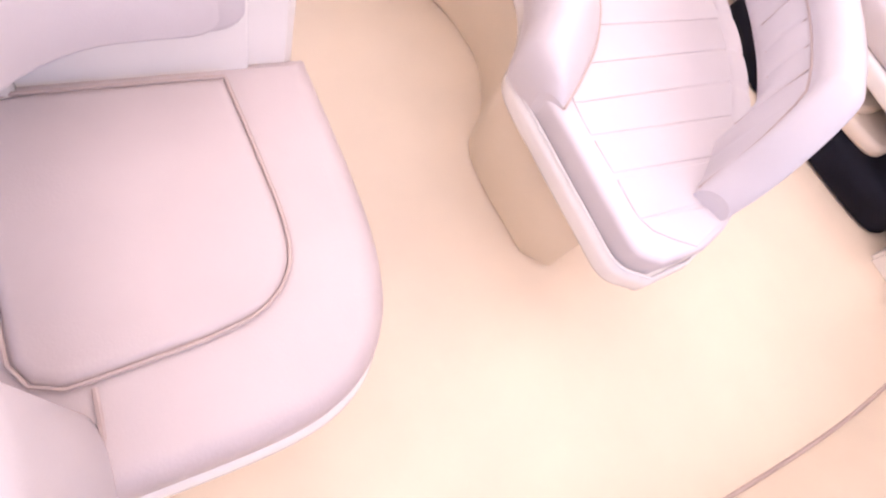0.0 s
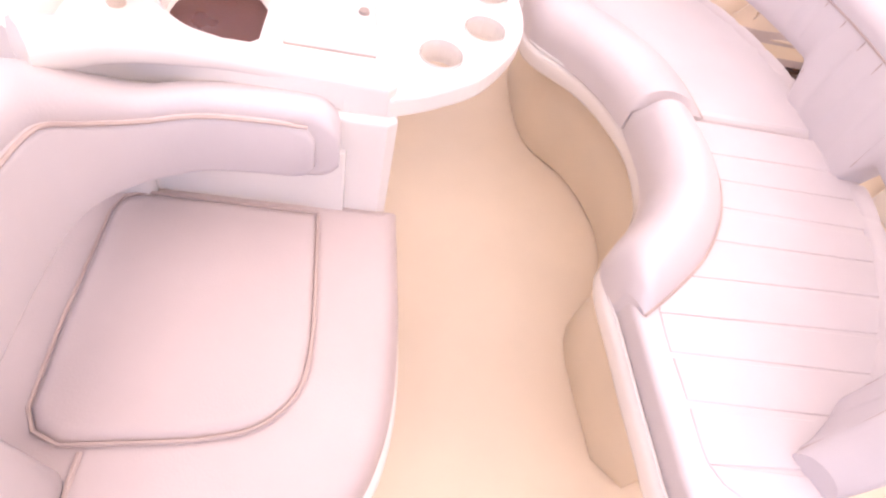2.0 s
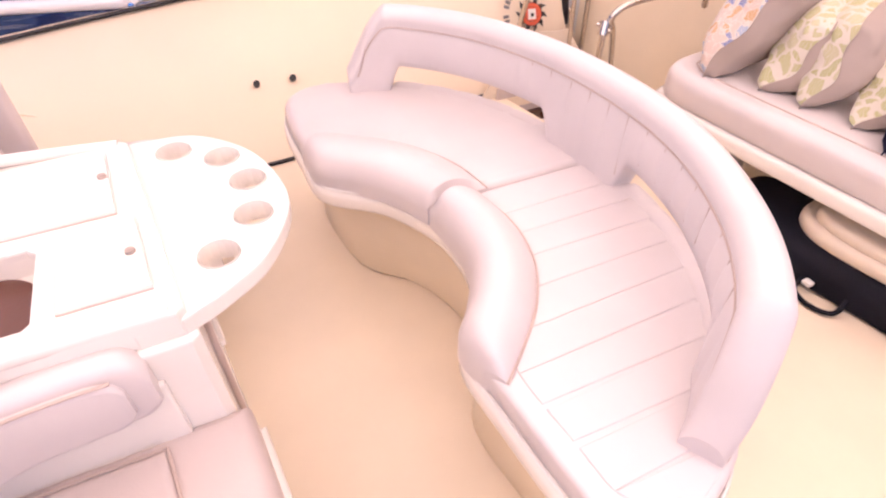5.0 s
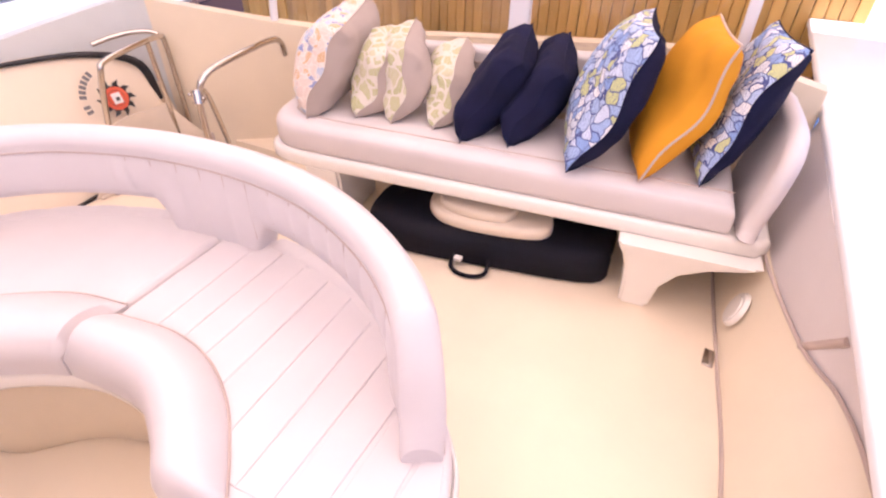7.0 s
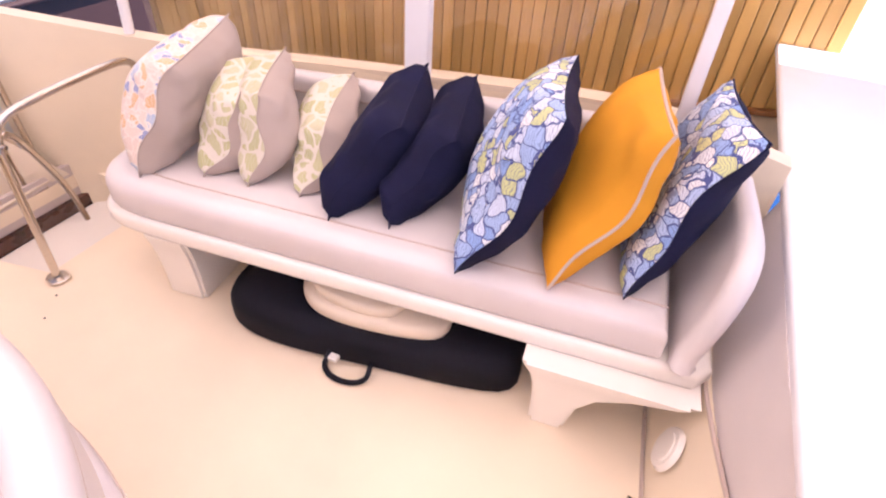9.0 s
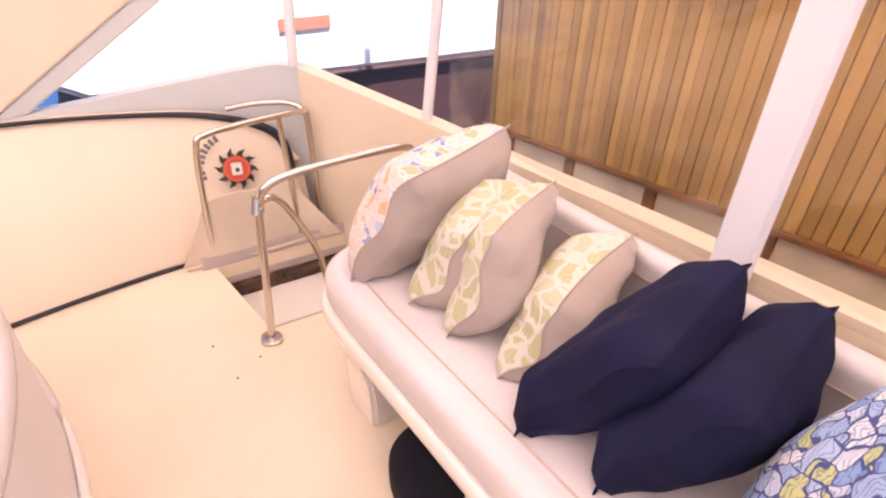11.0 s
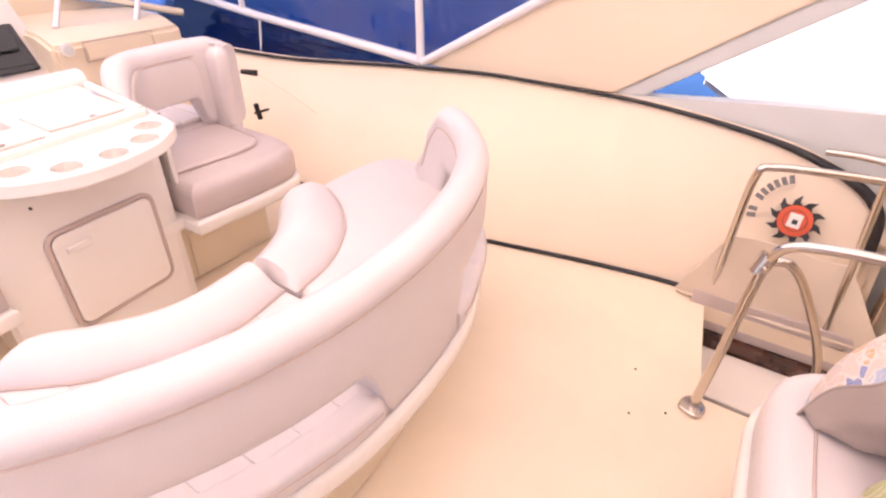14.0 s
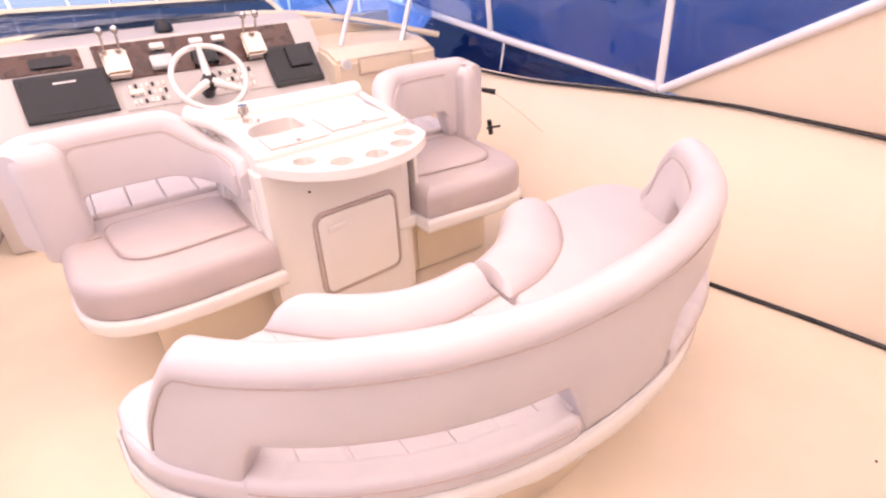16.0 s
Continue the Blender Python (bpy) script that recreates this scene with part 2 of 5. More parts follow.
def clip(o, axis, lo, hi):
    """The part of an outline between two values of one axis."""
    o = [Vector(p[:2]) for p in o]
    for lim, sgn in ((lo, 1), (hi, -1)):
        res = []
        for i in range(len(o)):
            a, b = o[i - 1], o[i]
            da, db = sgn * (a[axis] - lim), sgn * (b[axis] - lim)
            if (da >= 0) != (db >= 0):
                res.append(a + (b - a) * (da / (da - db)))
            if db >= 0:
                res.append(b)
        o = res
    tidy = []
    for p in o:
        if not tidy or (p - tidy[-1]).length > 0.022:
            tidy.append(p)
    if len(tidy) > 2 and (tidy[0] - tidy[-1]).length < 0.022:
        tidy.pop()
    return tidy


def slab(o, z0, z1, holes=(), bev=0.0):
    """A plate over an outline, with holes through it."""
    bm = bmesh.new()
    edges = []
    for loop in (o, *holes):
        vs = [bm.verts.new((p[0], p[1], z0)) for p in loop]
        edges += [bm.edges.new((vs[i - 1], vs[i])) for i in range(len(vs))]
    bmesh.ops.triangle_fill(bm, edges=edges, use_beauty=True)
    ret = bmesh.ops.extrude_face_region(bm, geom=bm.faces[:])
    bmesh.ops.translate(bm, vec=(0, 0, z1 - z0), verts=[v for v in ret["geom"] if isinstance(v, bmesh.types.BMVert)])
    bmesh.ops.recalc_face_normals(bm, faces=bm.faces[:])
    if bev:
        sharp = [e for e in bm.edges if len(e.link_faces) == 2 and e.calc_face_angle(0) > 0.9]
        bmesh.ops.bevel(bm, geom=sharp, offset=bev, segments=2, affect="EDGES", profile=0.6)
    return bm


def box(x0, x1, y0, y1, z0, z1, bev=0.006, m=None, seg=2):
    bm = bmesh.new()
    bmesh.ops.create_cube(bm, size=1)
    for v in bm.verts:
        v.co = Vector((x0 + (v.co.x + 0.5) * (x1 - x0), y0 + (v.co.y + 0.5) * (y1 - y0), z0 + (v.co.z + 0.5) * (z1 - z0)))
    if bev:
        bmesh.ops.bevel(bm, geom=bm.edges[:], offset=bev, segments=seg, affect="EDGES", profile=0.6)
    if m is not None:
        bmesh.ops.transform(bm, matrix=m, verts=bm.verts[:])
    return bm


def tube(pts, r, res=10, caps=True):
    pts = [Vector(p) for p in pts]
    bm, rings = bmesh.new(), []
    up = Vector((0.13, 0.21, 1)).normalized()
    for i, p in enumerate(pts):
        d = (pts[min(i + 1, len(pts) - 1)] - pts[max(i - 1, 0)]).normalized()
        s = d.cross(up)
        s = s.normalized() if s.length > 1e-4 else Vector((1, 0, 0))
        up = s.cross(d).normalized()
        rad = r[i] if isinstance(r, (list, tuple)) else r
        rings.append([bm.verts.new(p + rad * (math.cos(a) * s + math.sin(a) * up)) for a in [2 * math.pi * k / res for k in range(res)]])
    for a, b in zip(rings, rings[1:]):
        for i in range(res):
            bm.faces.new((a[i], a[(i + 1) % res], b[(i + 1) % res], b[i]))
    if caps:
        bm.faces.new(rings[0][::-1])
        bm.faces.new(rings[-1])
    return bm


def sweep(line, section, caps=True):
    """A solid along a level line: section(s, i) gives its ring as (offset to the left, height) pairs; s runs in metres."""
    line = [Vector((p[0], p[1], 0)) for p in line]
    bm, rings, s = bmesh.new(), [], 0.0
    for i, p in enumerate(line):
        d = (line[min(i + 1, len(line) - 1)] - line[max(i - 1, 0)]).normalized()
        left = Vector((-d.y, d.x, 0))
        if i:
            s += (p - line[i - 1]).length
        rings.append([bm.verts.new(p + left * a + Vector((0, 0, z))) for a, z in section(s, i)])
    n = len(rings[0])
    for a, b in zip(rings, rings[1:]):
        for i in range(n):
            bm.faces.new((a[i], a[(i + 1) % n], b[(i + 1) % n], b[i]))
    if caps:
        bm.faces.new(rings[0][::-1])
        bm.faces.new(rings[-1])
    return bm


def length(line):
    return sum((Vector(line[i][:2]) - Vector(line[i - 1][:2])).length for i in range(1, len(line)))


def rounded(w0, w1, z0, z1, r, n=3):
    """A ring for sweep(): a rectangle with rounded corners."""
    r = min(r, (w1 - w0) / 2.01, (z1 - z0) / 2.01)
    out = []
    for cx, cz, a0 in ((w1 - r, z0 + r, -90), (w1 - r, z1 - r, 0), (w0 + r, z1 - r, 90), (w0 + r, z0 + r, 180)):
        for k in range(n + 1):
            a = radians(a0 + 90 * k / n)
            out.append((cx + r * math.cos(a), cz + r * math.sin(a)))
    return out


def smooth01(t):
    t = max(0.0, min(1.0, t))
    return t * t * (3 - 2 * t)


def ring(c, r, n=20, ry=None):
    return [(c[0] + r * math.cos(2 * math.pi * k / n), c[1] + (ry or r) * math.sin(2 * math.pi * k / n)) for k in range(n)]


def wall(line, z0s, z1s, thick, out=1):
    """A wall along a plan line with changing foot and head (x, y at the foot and at the head)."""
    bm, rows = bmesh.new(), []
    n = len(line)
    for i, (xb, yb, xt, yt) in enumerate(line):
        j0, j1 = max(0, i - 1), min(n - 1, i + 1)
        d = Vector((line[j1][0] - line[j0][0], line[j1][1] - line[j0][1], 0)).normalized()
        off = Vector((d.y, -d.x, 0)) * thick * out
        a, b = Vector((xb, yb, z0s[i])), Vector((xt, yt, z1s[i]))
        rows.append([bm.verts.new(v) for v in (a, a.lerp(b, 0.5), b, b + off, a + off)])
    for p, q in zip(rows, rows[1:]):
        for k in range(5):
            bm.faces.new((p[k], p[(k + 1) % 5], q[(k + 1) % 5], q[k]))
    bm.faces.new(rows[0])
    bm.faces.new(rows[-1])
    return bm


# ---------------------------------------------------------------- the setting
hatch = [(2.98, 0.72), (3.46, 0.72), (3.46, 1.35), (2.98, 1.26)]
fixed("floor", slab([(0.5, -0.1), (3.95, -0.1), (3.95, 5.3), (0.5, 5.3)], -0.06, 0.0, [hatch]), FLOOR, "cream non-skid moulded deck with a stair opening", "deck", False)

# starboard padded wall, its rubber edge
foot = spline([(3.46, 0.95), (3.47, 0.99), (3.50, 1.3), (3.54, 1.48), (3.49, 1.85), (3.40, 2.29), (3.375, 2.6), (3.36, 3.2), (3.36, 3.5), (3.34, 3.9), (3.3, 4.7)], 6)
headl = spline([(3.60, 0.945, 0.28), (3.62, 0.98, 0.46), (3.67, 1.16, 0.548), (3.75, 1.42, 0.58), (3.85, 1.85, 0.588), (3.875, 2.35, 0.585), (3.875, 2.6, 0.58), (3.85, 3.1, 0.55), (3.82, 3.4, 0.53), (3.72, 3.85, 0.52), (3.55, 4.7, 0.56)], 6)
fixed("wall_starboard", wall([(a.x, a.y, b.x, b.y) for a, b in zip(foot, headl)], [0.004] * len(foot), [b.z for b in headl], 0.05), LINER, "cream padded vinyl coaming wall", "wall")

fixed("trim", tube([(p.x - 0.012, p.y, p.z + 0.004) for p in headl], [0.0085 + 0.0125 * (1 - smooth01(i / 24)) for i in range(len(headl))], 8), RUBBER, "black rubber edge along the coaming wall", "trim")
fixed("baseboard", tube([(p.x - 0.012, p.y, 0.009) for p in foot[14:]], 0.009, 6), RUBBER, "dark gap strip at the foot of the coaming wall", "trim")

# outer bulwark: starboard quarter, round the corner, across the stern behind the sofa
bl = spline([(3.93, 2.3, 0.575), (3.89, 1.83, 0.60), (3.81, 1.4, 0.664), (3.70, 1.0, 0.725), (3.63, 0.9, 0.735), (3.53, 0.83, 0.72), (3.13, 0.56, 0.62), (2.7, 0.46, 0.605), (2.0, 0.43, 0.67), (1.2, 0.42, 0.735), (0.757, 0.42, 0.665)], 6)
k1 = next(i for i, p in enumerate(bl) if p.x < 3.6 and p.y < 0.9)
fixed("bulwark_quarter", wall([(p.x, p.y, p.x, p.y) for p in bl[:k1 + 1]], [-0.9] * (k1 + 1), [p.z for p in bl[:k1 + 1]], 0.07, -1), GREY, "grey white outer bulwark behind the stair rail", "wall")
fixed("bulwark_stern", wall([(p.x, p.y, p.x, p.y) for p in bl[k1:]], [-0.9] * (len(bl) - k1), [p.z for p in bl[k1:]], 0.07, -1), CREAM, "cream stern bulwark behind the sofa", "wall")

# port side: low ledge, leaning wall, wide white coaming cap
pf = [(0.93, 0.42), (0.905, 0.8), (0.86, 1.2), (0.815, 1.6), (0.80, 2.1), (0.80, 3.0), (0.84, 3.9), (0.95, 4.8)]
pf = spline(pf, 5)
wl = spline([(0.84, 0.42), (0.82, 0.8), (0.80, 1.0), (0.712, 1.34), (0.63, 1.49), (0.585, 1.7), (0.56, 2.1), (0.56, 3.0), (0.6, 3.9), (0.72, 4.8)], 5)


def port_head(y):
    """Where the port ledge ends below the padded wall."""
    k = next((i for i in range(1, len(wl)) if wl[i].y >= y), len(wl) - 1)
    a, b = wl[k - 1], wl[k]
    return a.x + (b.x - a.x) * max(0.0, min(1.0, (y - a.y) / (b.y - a.y)))


fixed("wall_port_ledge", wall([(p.x, p.y, port_head(p.y) + 0.004, p.y) for p in pf], [0.003] * len(pf), [0.27] * len(pf), 0.30, -1), CREAM, "cream moulded ledge along the port side", "wall")
fixed("wall_port", wall([(p.x, p.y, min(p.x - 0.02, 0.742), p.y) for p in wl], [0.2] * len(wl), [0.56] * len(wl), 0.05, -1), VINYL, "pale padded wall along the port side", "wall")
fixed("trim_port", tube([(p.x + 0.005, p.y, 0.273) for p in wl], 0.0065, 6), PIPING, "brown joint along the port ledge", "trim")
cap = [(0.74, -2.6), (0.745, 0.42), (0.735, 1.5), (0.735, 2.5), (0.77, 3.9), (0.84, 4.8)]
fixed("coaming_port", pad(cap + [(0.35, 4.8), (0.21, 3.4), (0.2, 1.5), (0.18, 0.48), (0.10, -0.41), (-0.08, -2.6)], 0.55, 0.59, 0.015), POSTW, "wide white side deck along the port coaming", "coaming")
gun = spline([(-0.11, -2.6), (0.07, -0.41), (0.15, 0.48), (0.17, 1.5), (0.18, 3.4), (0.32, 4.8)], 5)
fixed("gunwale_port", sweep([(p.x, p.y) for p in gun], lambda s, i: rounded(-0.028, 0.028, 0.5, 0.635, 0.02, 3)), POSTW, "raised white gunwale along the side deck", "gunwale")
fixed("hull_port", sweep([(p.x, p.y) for p in gun], lambda s, i: rounded(0.03, 0.4, -2.4, 0.58, 0.04, 3)), CREAM, "cream hull side beyond the gunwale", "hull")
fixed("trim_floor_port", tube([(p.x + 0.006, p.y, 0.003) for p in pf], 0.006, 6), PIPING, "brown joint where deck meets port ledge", "trim")

# forward bulkhead under the dash, and the foredeck beyond
fixed("wall_forward", box(0.8, 3.5, 4.95, 5.05, 0, 0.84, 0.01), CREAM, "cream forward bulkhead under the helm dash", "wall")

# unseen canvas canopy, added overhead to block the sun and light the deck softly
fixed("unseen_canopy", pad([(-0.6, -0.75), (4.75, -0.75), (4.75, 4.6), (4.3, 5.3), (-0.4, 5.3), (-0.6, 4.6)], 2.02, 2.04, 0.008), CANOPY, "unseen cream canopy added to block the sun and give soft warm light", "canopy")

# stair well under the opening
well = thing("stair_well", (3.22, 1.0, -0.9), "stairs going down through the deck opening with pale treads", "stairs", "", "structure")
part("side", box(2.93, 2.975, 0.7, 1.3, -0.9, -0.065, 0.004), CREAM, well)
part("riser", box(2.98, 3.5, 1.36, 1.4, -0.9, -0.065, 0.004), CREAM, well)
part("skirting", box(3.462, 3.49, 0.70, 1.40, -0.10, 0.055, 0.004), TAUPE, well, "taupe skirting board")
part("stringer", box(3.44, 3.47, 0.70, 1.38, -0.30, -0.101, 0.004), WALNUT, well, "dark stained stringer")
part("tread", box(3.17, 3.435, 0.66, 1.355, -0.20, -0.155, 0.010), GEL, well, "white moulded tread")
part("tread", box(2.98, 3.20, 0.66, 1.355, -0.42, -0.38, 0.008), WALNUT, well)
part("riser", box(3.20, 3.23, 0.66, 1.355, -0.9, -0.205, 0.004), WALNUT, well)
# sheet added to close the well, dark in colour for the gloom below
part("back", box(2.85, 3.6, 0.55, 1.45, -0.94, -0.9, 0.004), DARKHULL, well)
part("end", box(2.9, 3.56, 0.6, 0.66, -0.9, -0.065, 0.004), CREAM, well)

# ---------------------------------------------------------------- starboard arch leg, window frames, panes
arch = thing("radar_arch_leg", (3.9, 2.4, 0.56), "wide cream raked leg of the radar arch above the coaming", "arch leg", "", "structure")


def side_plate(pts, x0, x1, bev=0.006):
    """A plate in an upright fore-and-aft plane, from (y, z) corners."""
    bm = bmesh.new()
    a = [bm.verts.new((x0, y, z)) for y, z in pts]
    b = [bm.verts.new((x1, y, z)) for y, z in pts]
    bm.faces.new(a)
    bm.faces.new(b[::-1])
    for i in range(len(pts)):
        bm.faces.new((a[i - 1], a[i], b[i], b[i - 1]))
    if bev:
        bmesh.ops.bevel(bm, geom=bm.edges[:], offset=bev, segments=2, affect="EDGES")
    return bm


part("panel", side_plate([(2.92, 0.572), (1.95, 0.592), (-0.18, 2.0), (0.36, 2.0)], 3.885, 3.93), LINER, arch)
# aft face of the leg: its shade is put into the grey colour
part("rear_edge", side_plate([(1.945, 0.594), (1.83, 0.596), (-0.32, 2.0), (-0.185, 2.0)], 3.895, 3.96), GREY, arch, "rear edge, grey colour standing in for its shade")
part("front_edge", tube([(3.875, 2.93, 0.585), (3.875, 2.13, 1.022), (3.875, 0.36, 2.01)], 0.022, 8), POSTW, arch, "white tube along the front edge")

win = thing("window_starboard", (3.9, 3.6, 0.56), "blue tinted side windows in white painted frames", "window", "", "structure")
part("sill_rail", tube([(3.89, 2.95, 0.585), (3.93, 4.2, 0.675), (3.9, 5.0, 0.77), (3.86, 5.6, 0.86)], 0.026, 8), POSTW, win)
part("post", tube([(3.885, 2.95, 0.585), (3.87, 2.94, 1.0), (3.8, 2.9, 2.0)], 0.022, 8), POSTW, win)
part("post", tube([(3.93, 4.33, 0.68), (3.9, 4.33, 1.0), (3.8, 4.3, 2.0)], 0.022, 8), POSTW, win)
part("divider", tube([(3.90, 4.16, 0.66), (3.86, 4.15, 0.43)], 0.008, 6), GREY, win)


def sheet(pts, t=0.004):
    """A thin pane over corners that lie about in one plane."""
    bm = bmesh.new()
    pts = [Vector(p) for p in pts]
    nrm = (pts[1] - pts[0]).cross(pts[2] - pts[0]).normalized() * t
    a = [bm.verts.new(p) for p in pts]
    b = [bm.verts.new(p + nrm) for p in pts]
    bm.faces.new(a)
    bm.faces.new(b[::-1])
    for i in range(len(pts)):
        bm.faces.new((a[i - 1], a[i], b[i], b[i - 1]))
    return bm


def pane(name, pts, material, parent, label=""):
    ob = part(name, sheet(pts), material, parent, label, False)
    ob.visible_shadow = False
    return ob


pane("pane", [(3.9, 2.95, 0.59), (3.93, 4.33, 0.69), (3.8, 4.3, 2.0), (3.8, 2.9, 2.0)], TINT, win)
pane("pane", [(3.93, 4.33, 0.69), (3.88, 5.5, 0.85), (3.7, 5.0, 2.0), (3.8, 4.3, 2.0)], TINT, win)
pane("pane", [(3.89, 2.95, 0.6), (3.8, 2.9, 2.0), (3.88, 0.4, 2.0)], TINT, win)
pane("lower_pane", [(3.90, 2.96, 0.56), (3.88, 3.5, 0.50), (3.84, 4.16, 0.40), (3.92, 4.16, 0.66)], DEEP, win, "dark blue lower pane")
pane("lower_pane", [(3.92, 4.17, 0.66), (3.84, 4.17, 0.40), (3.78, 5.3, 0.45), (3.9, 5.0, 0.76)], DEEP, win, "dark blue lower pane")

# stern enclosure: white uprights and clear sheets
encl = thing("stern_enclosure", (2.2, 0.45, 0.7), "clear vinyl stern curtain between white uprights", "curtain", "", "structure")
part("upright", tube([(3.60, 0.88, 0.74), (3.62, 0.85, 1.2), (3.6, 0.8, 2.0)], 0.02, 8), POSTW, encl)
part("upright", tube([(3.13, 0.53, 0.62), (3.12, 0.50, 1.0), (3.1, 0.45, 2.0)], 0.02, 8), POSTW, encl)
part("upright", box(1.86, 1.945, 0.44, 0.475, 0.66, 2.0, 0.006), POSTW, encl)
part("upright", box(1.055, 1.095, 0.44, 0.475, 0.74, 2.0, 0.006), POSTW, encl)
for x0, x1, z0, z1 in ((1.10, 1.855, 0.755, 0.675), (1.95, 3.1, 0.665, 0.605)):
    pane("clear_sheet", [(x0, 0.455, z0), (x1, 0.455, z1), (x1, 0.455, 2.0), (x0, 0.455, 2.0)], CLEAR, encl)

# ---------------------------------------------------------------- curved bench
bench = thing("curved_bench", (2.2, 2.15, 0), "curved cream vinyl lounge bench on a moulded base", "bench")
inner = [(3.115, 2.36), (3.11, 2.45), (3.06, 2.53), (2.96, 2.565), (2.75, 2.57), (2.56, 2.555), (2.42, 2.41), (2.25, 2.328), (2.11, 2.318), (2.01, 2.34), (1.91, 2.40), (1.83, 2.462), (1.66, 2.455), (1.49, 2.44), (1.385, 2.425), (1.335, 2.36)]
outer = [(1.345, 2.25), (1.395, 2.13), (1.53, 1.985), (1.68, 1.882), (1.87, 1.803), (2.08, 1.762), (2.31, 1.765), (2.53, 1.808), (2.74, 1.905), (2.91, 2.045), (3.02, 2.17), (3.09, 2.28)]
rim = spline(inner, 6) + spline(outer, 6)
rim = rim[::-1] if area2(rim) < 0 else rim
part("rim", pad(rim, 0.335, 0.395, 0.02, 0.012), GEL, bench, "white moulded rim")
plinth = spline([(3.03, 2.36), (3.0, 2.44), (2.90, 2.485), (2.60, 2.455), (2.44, 2.325), (2.29, 2.262), (2.15, 2.25), (2.0, 2.30), (1.86, 2.395), (1.56, 2.365)], 5) + spline([(1.50, 2.30), (1.60, 2.12), (1.85, 1.96), (2.15, 1.91), (2.45, 1.95), (2.72, 2.08), (2.94, 2.27)], 5)
part("base", pad(plinth, 0.003, 0.336, 0.01), CREAM, bench, "cream moulded base")
part("rim_piping", tube([(p.x, p.y, 0.397) for p in inset(rim, 0.008)], 0.0035, 6), PALE, bench, "white edge piping")
seat_o = inset(rim, 0.014)
part("seat_core", pad(clip(seat_o, 0, 1.2, 2.261), 0.39, 0.4565, 0.015, 0.008, 5), VINYL, bench, "padded seat under the quilted panels")
# quilted panels behind the plain front border
quilt_o = [Vector(p[:2]) for p in spline([(2.262, 2.24), (2.10, 2.235), (1.94, 2.27), (1.82, 2.36), (1.72, 2.397), (1.55, 2.385), (1.44, 2.373), (1.392, 2.32)], 6)]
quilt_o += [Vector((p.x + 0.022, p.y + 0.026)) for p in spline(outer, 6) if p.x < 2.5]
ch = 0.088
x = 1.36
while x < 2.25:
    x1 = min(x + ch, 2.261)
    if x1 > 2.215:
        x1 = 2.261
    o = clip(quilt_o, 0, x, x1)
    if len(o) > 3:
        part("seat_panel", pad(o, 0.44, 0.4595, 0.003, 0.002, 3), VINYL, bench)
    x = x1
o = clip(seat_o, 0, 2.267, 3.30)
part("seat_cushion", pad(o, 0.39, 0.461, 0.03, 0.008, 5), VINYL, bench, "smooth cream seat cushion")


def bolster(front, rear, ridge, end0, end1):
    """A knee roll over the seat's front edge, lofted between the rim and its rear seam; end0, end1: metres over which its ends flatten."""
    fr, re = spline(front, 8), spline(rear, 8)
    total = length(fr)
    bm, rings, run, n = bmesh.new(), [], 0.0, 14
    for i, (a, b) in enumerate(zip(fr, re)):
        if i:
            run += (fr[i] - fr[i - 1]).length
        e = 1.0
        for d, w in ((run, end0), (total - run, end1)):
            if d < w:
                e *= math.sqrt(max(0.0, 1 - (1 - d / w) ** 2))
        row = []
        for k in range(n + 1):
            t = k / n
            if t < 0.22:
                p, z = a.lerp(b, 0.0), 0.392 + (0.452 - 0.392) * t / 0.22
            else:
                q = (t - 0.22) / 0.78
                p, z = a.lerp(b, q), 0.452 + 0.009 * q + ridge * (0.15 + 0.85 * e) * math.sin(math.pi * q ** 0.72) ** 0.75
            row.append(bm.verts.new((p.x, p.y, z)))
        row.append(bm.verts.new((b.x, b.y, 0.40)))
        rings.append(row)
    m = len(rings[0])
    for p, q in zip(rings, rings[1:]):
        for k in range(m):
            bm.faces.new((p[k], p[(k + 1) % m], q[(k + 1) % m], q[k]))
    bm.faces.new(rings[0][::-1])
    bm.faces.new(rings[-1])
    ob = part("bolster", bm, VINYL, bench, "rounded knee bolster along the seat's edge")
    part("piping", tube([(p.x, p.y, 0.462) for p in re], 0.003, 6), PIPING, ob)


bolster([(2.262, 2.336), (2.11, 2.326), (2.01, 2.347), (1.915, 2.406), (1.84, 2.464), (1.75, 2.456)],
                 [(2.262, 2.19), (2.10, 2.172), (1.965, 2.20), (1.85, 2.268), (1.765, 2.352), (1.70, 2.43)], 0.066, 0.012, 0.10)
bolster([(2.70, 2.566), (2.575, 2.556), (2.49, 2.475), (2.42, 2.414), (2.35, 2.372), (2.27, 2.338)],
        [(2.735, 2.50), (2.68, 2.40), (2.60, 2.30), (2.51, 2.232), (2.40, 2.18), (2.27, 2.158)], 0.058, 0.13, 0.012)

# backrest: a curved band with two openings under it; the line is its outer face
bk = spline([(3.042, 2.298), (3.022, 2.215), (2.94, 2.075), (2.755, 1.918), (2.53, 1.822), (2.31, 1.779), (2.08, 1.776), (1.87, 1.818), (1.685, 1.902), (1.545, 2.005), (1.44, 2.125), (1.405, 2.19)], 26)
BL = length(bk)


def s_at(x):
    """How far along the band it passes a value of x."""
    run = 0.0
    for i in range(1, len(bk)):
        run += (bk[i] - bk[i - 1]).length
        if bk[i].x < x:
            return run
    return run


S1, S2, S3, S4 = s_at(3.0), s_at(2.42), s_at(2.155), s_at(1.515)


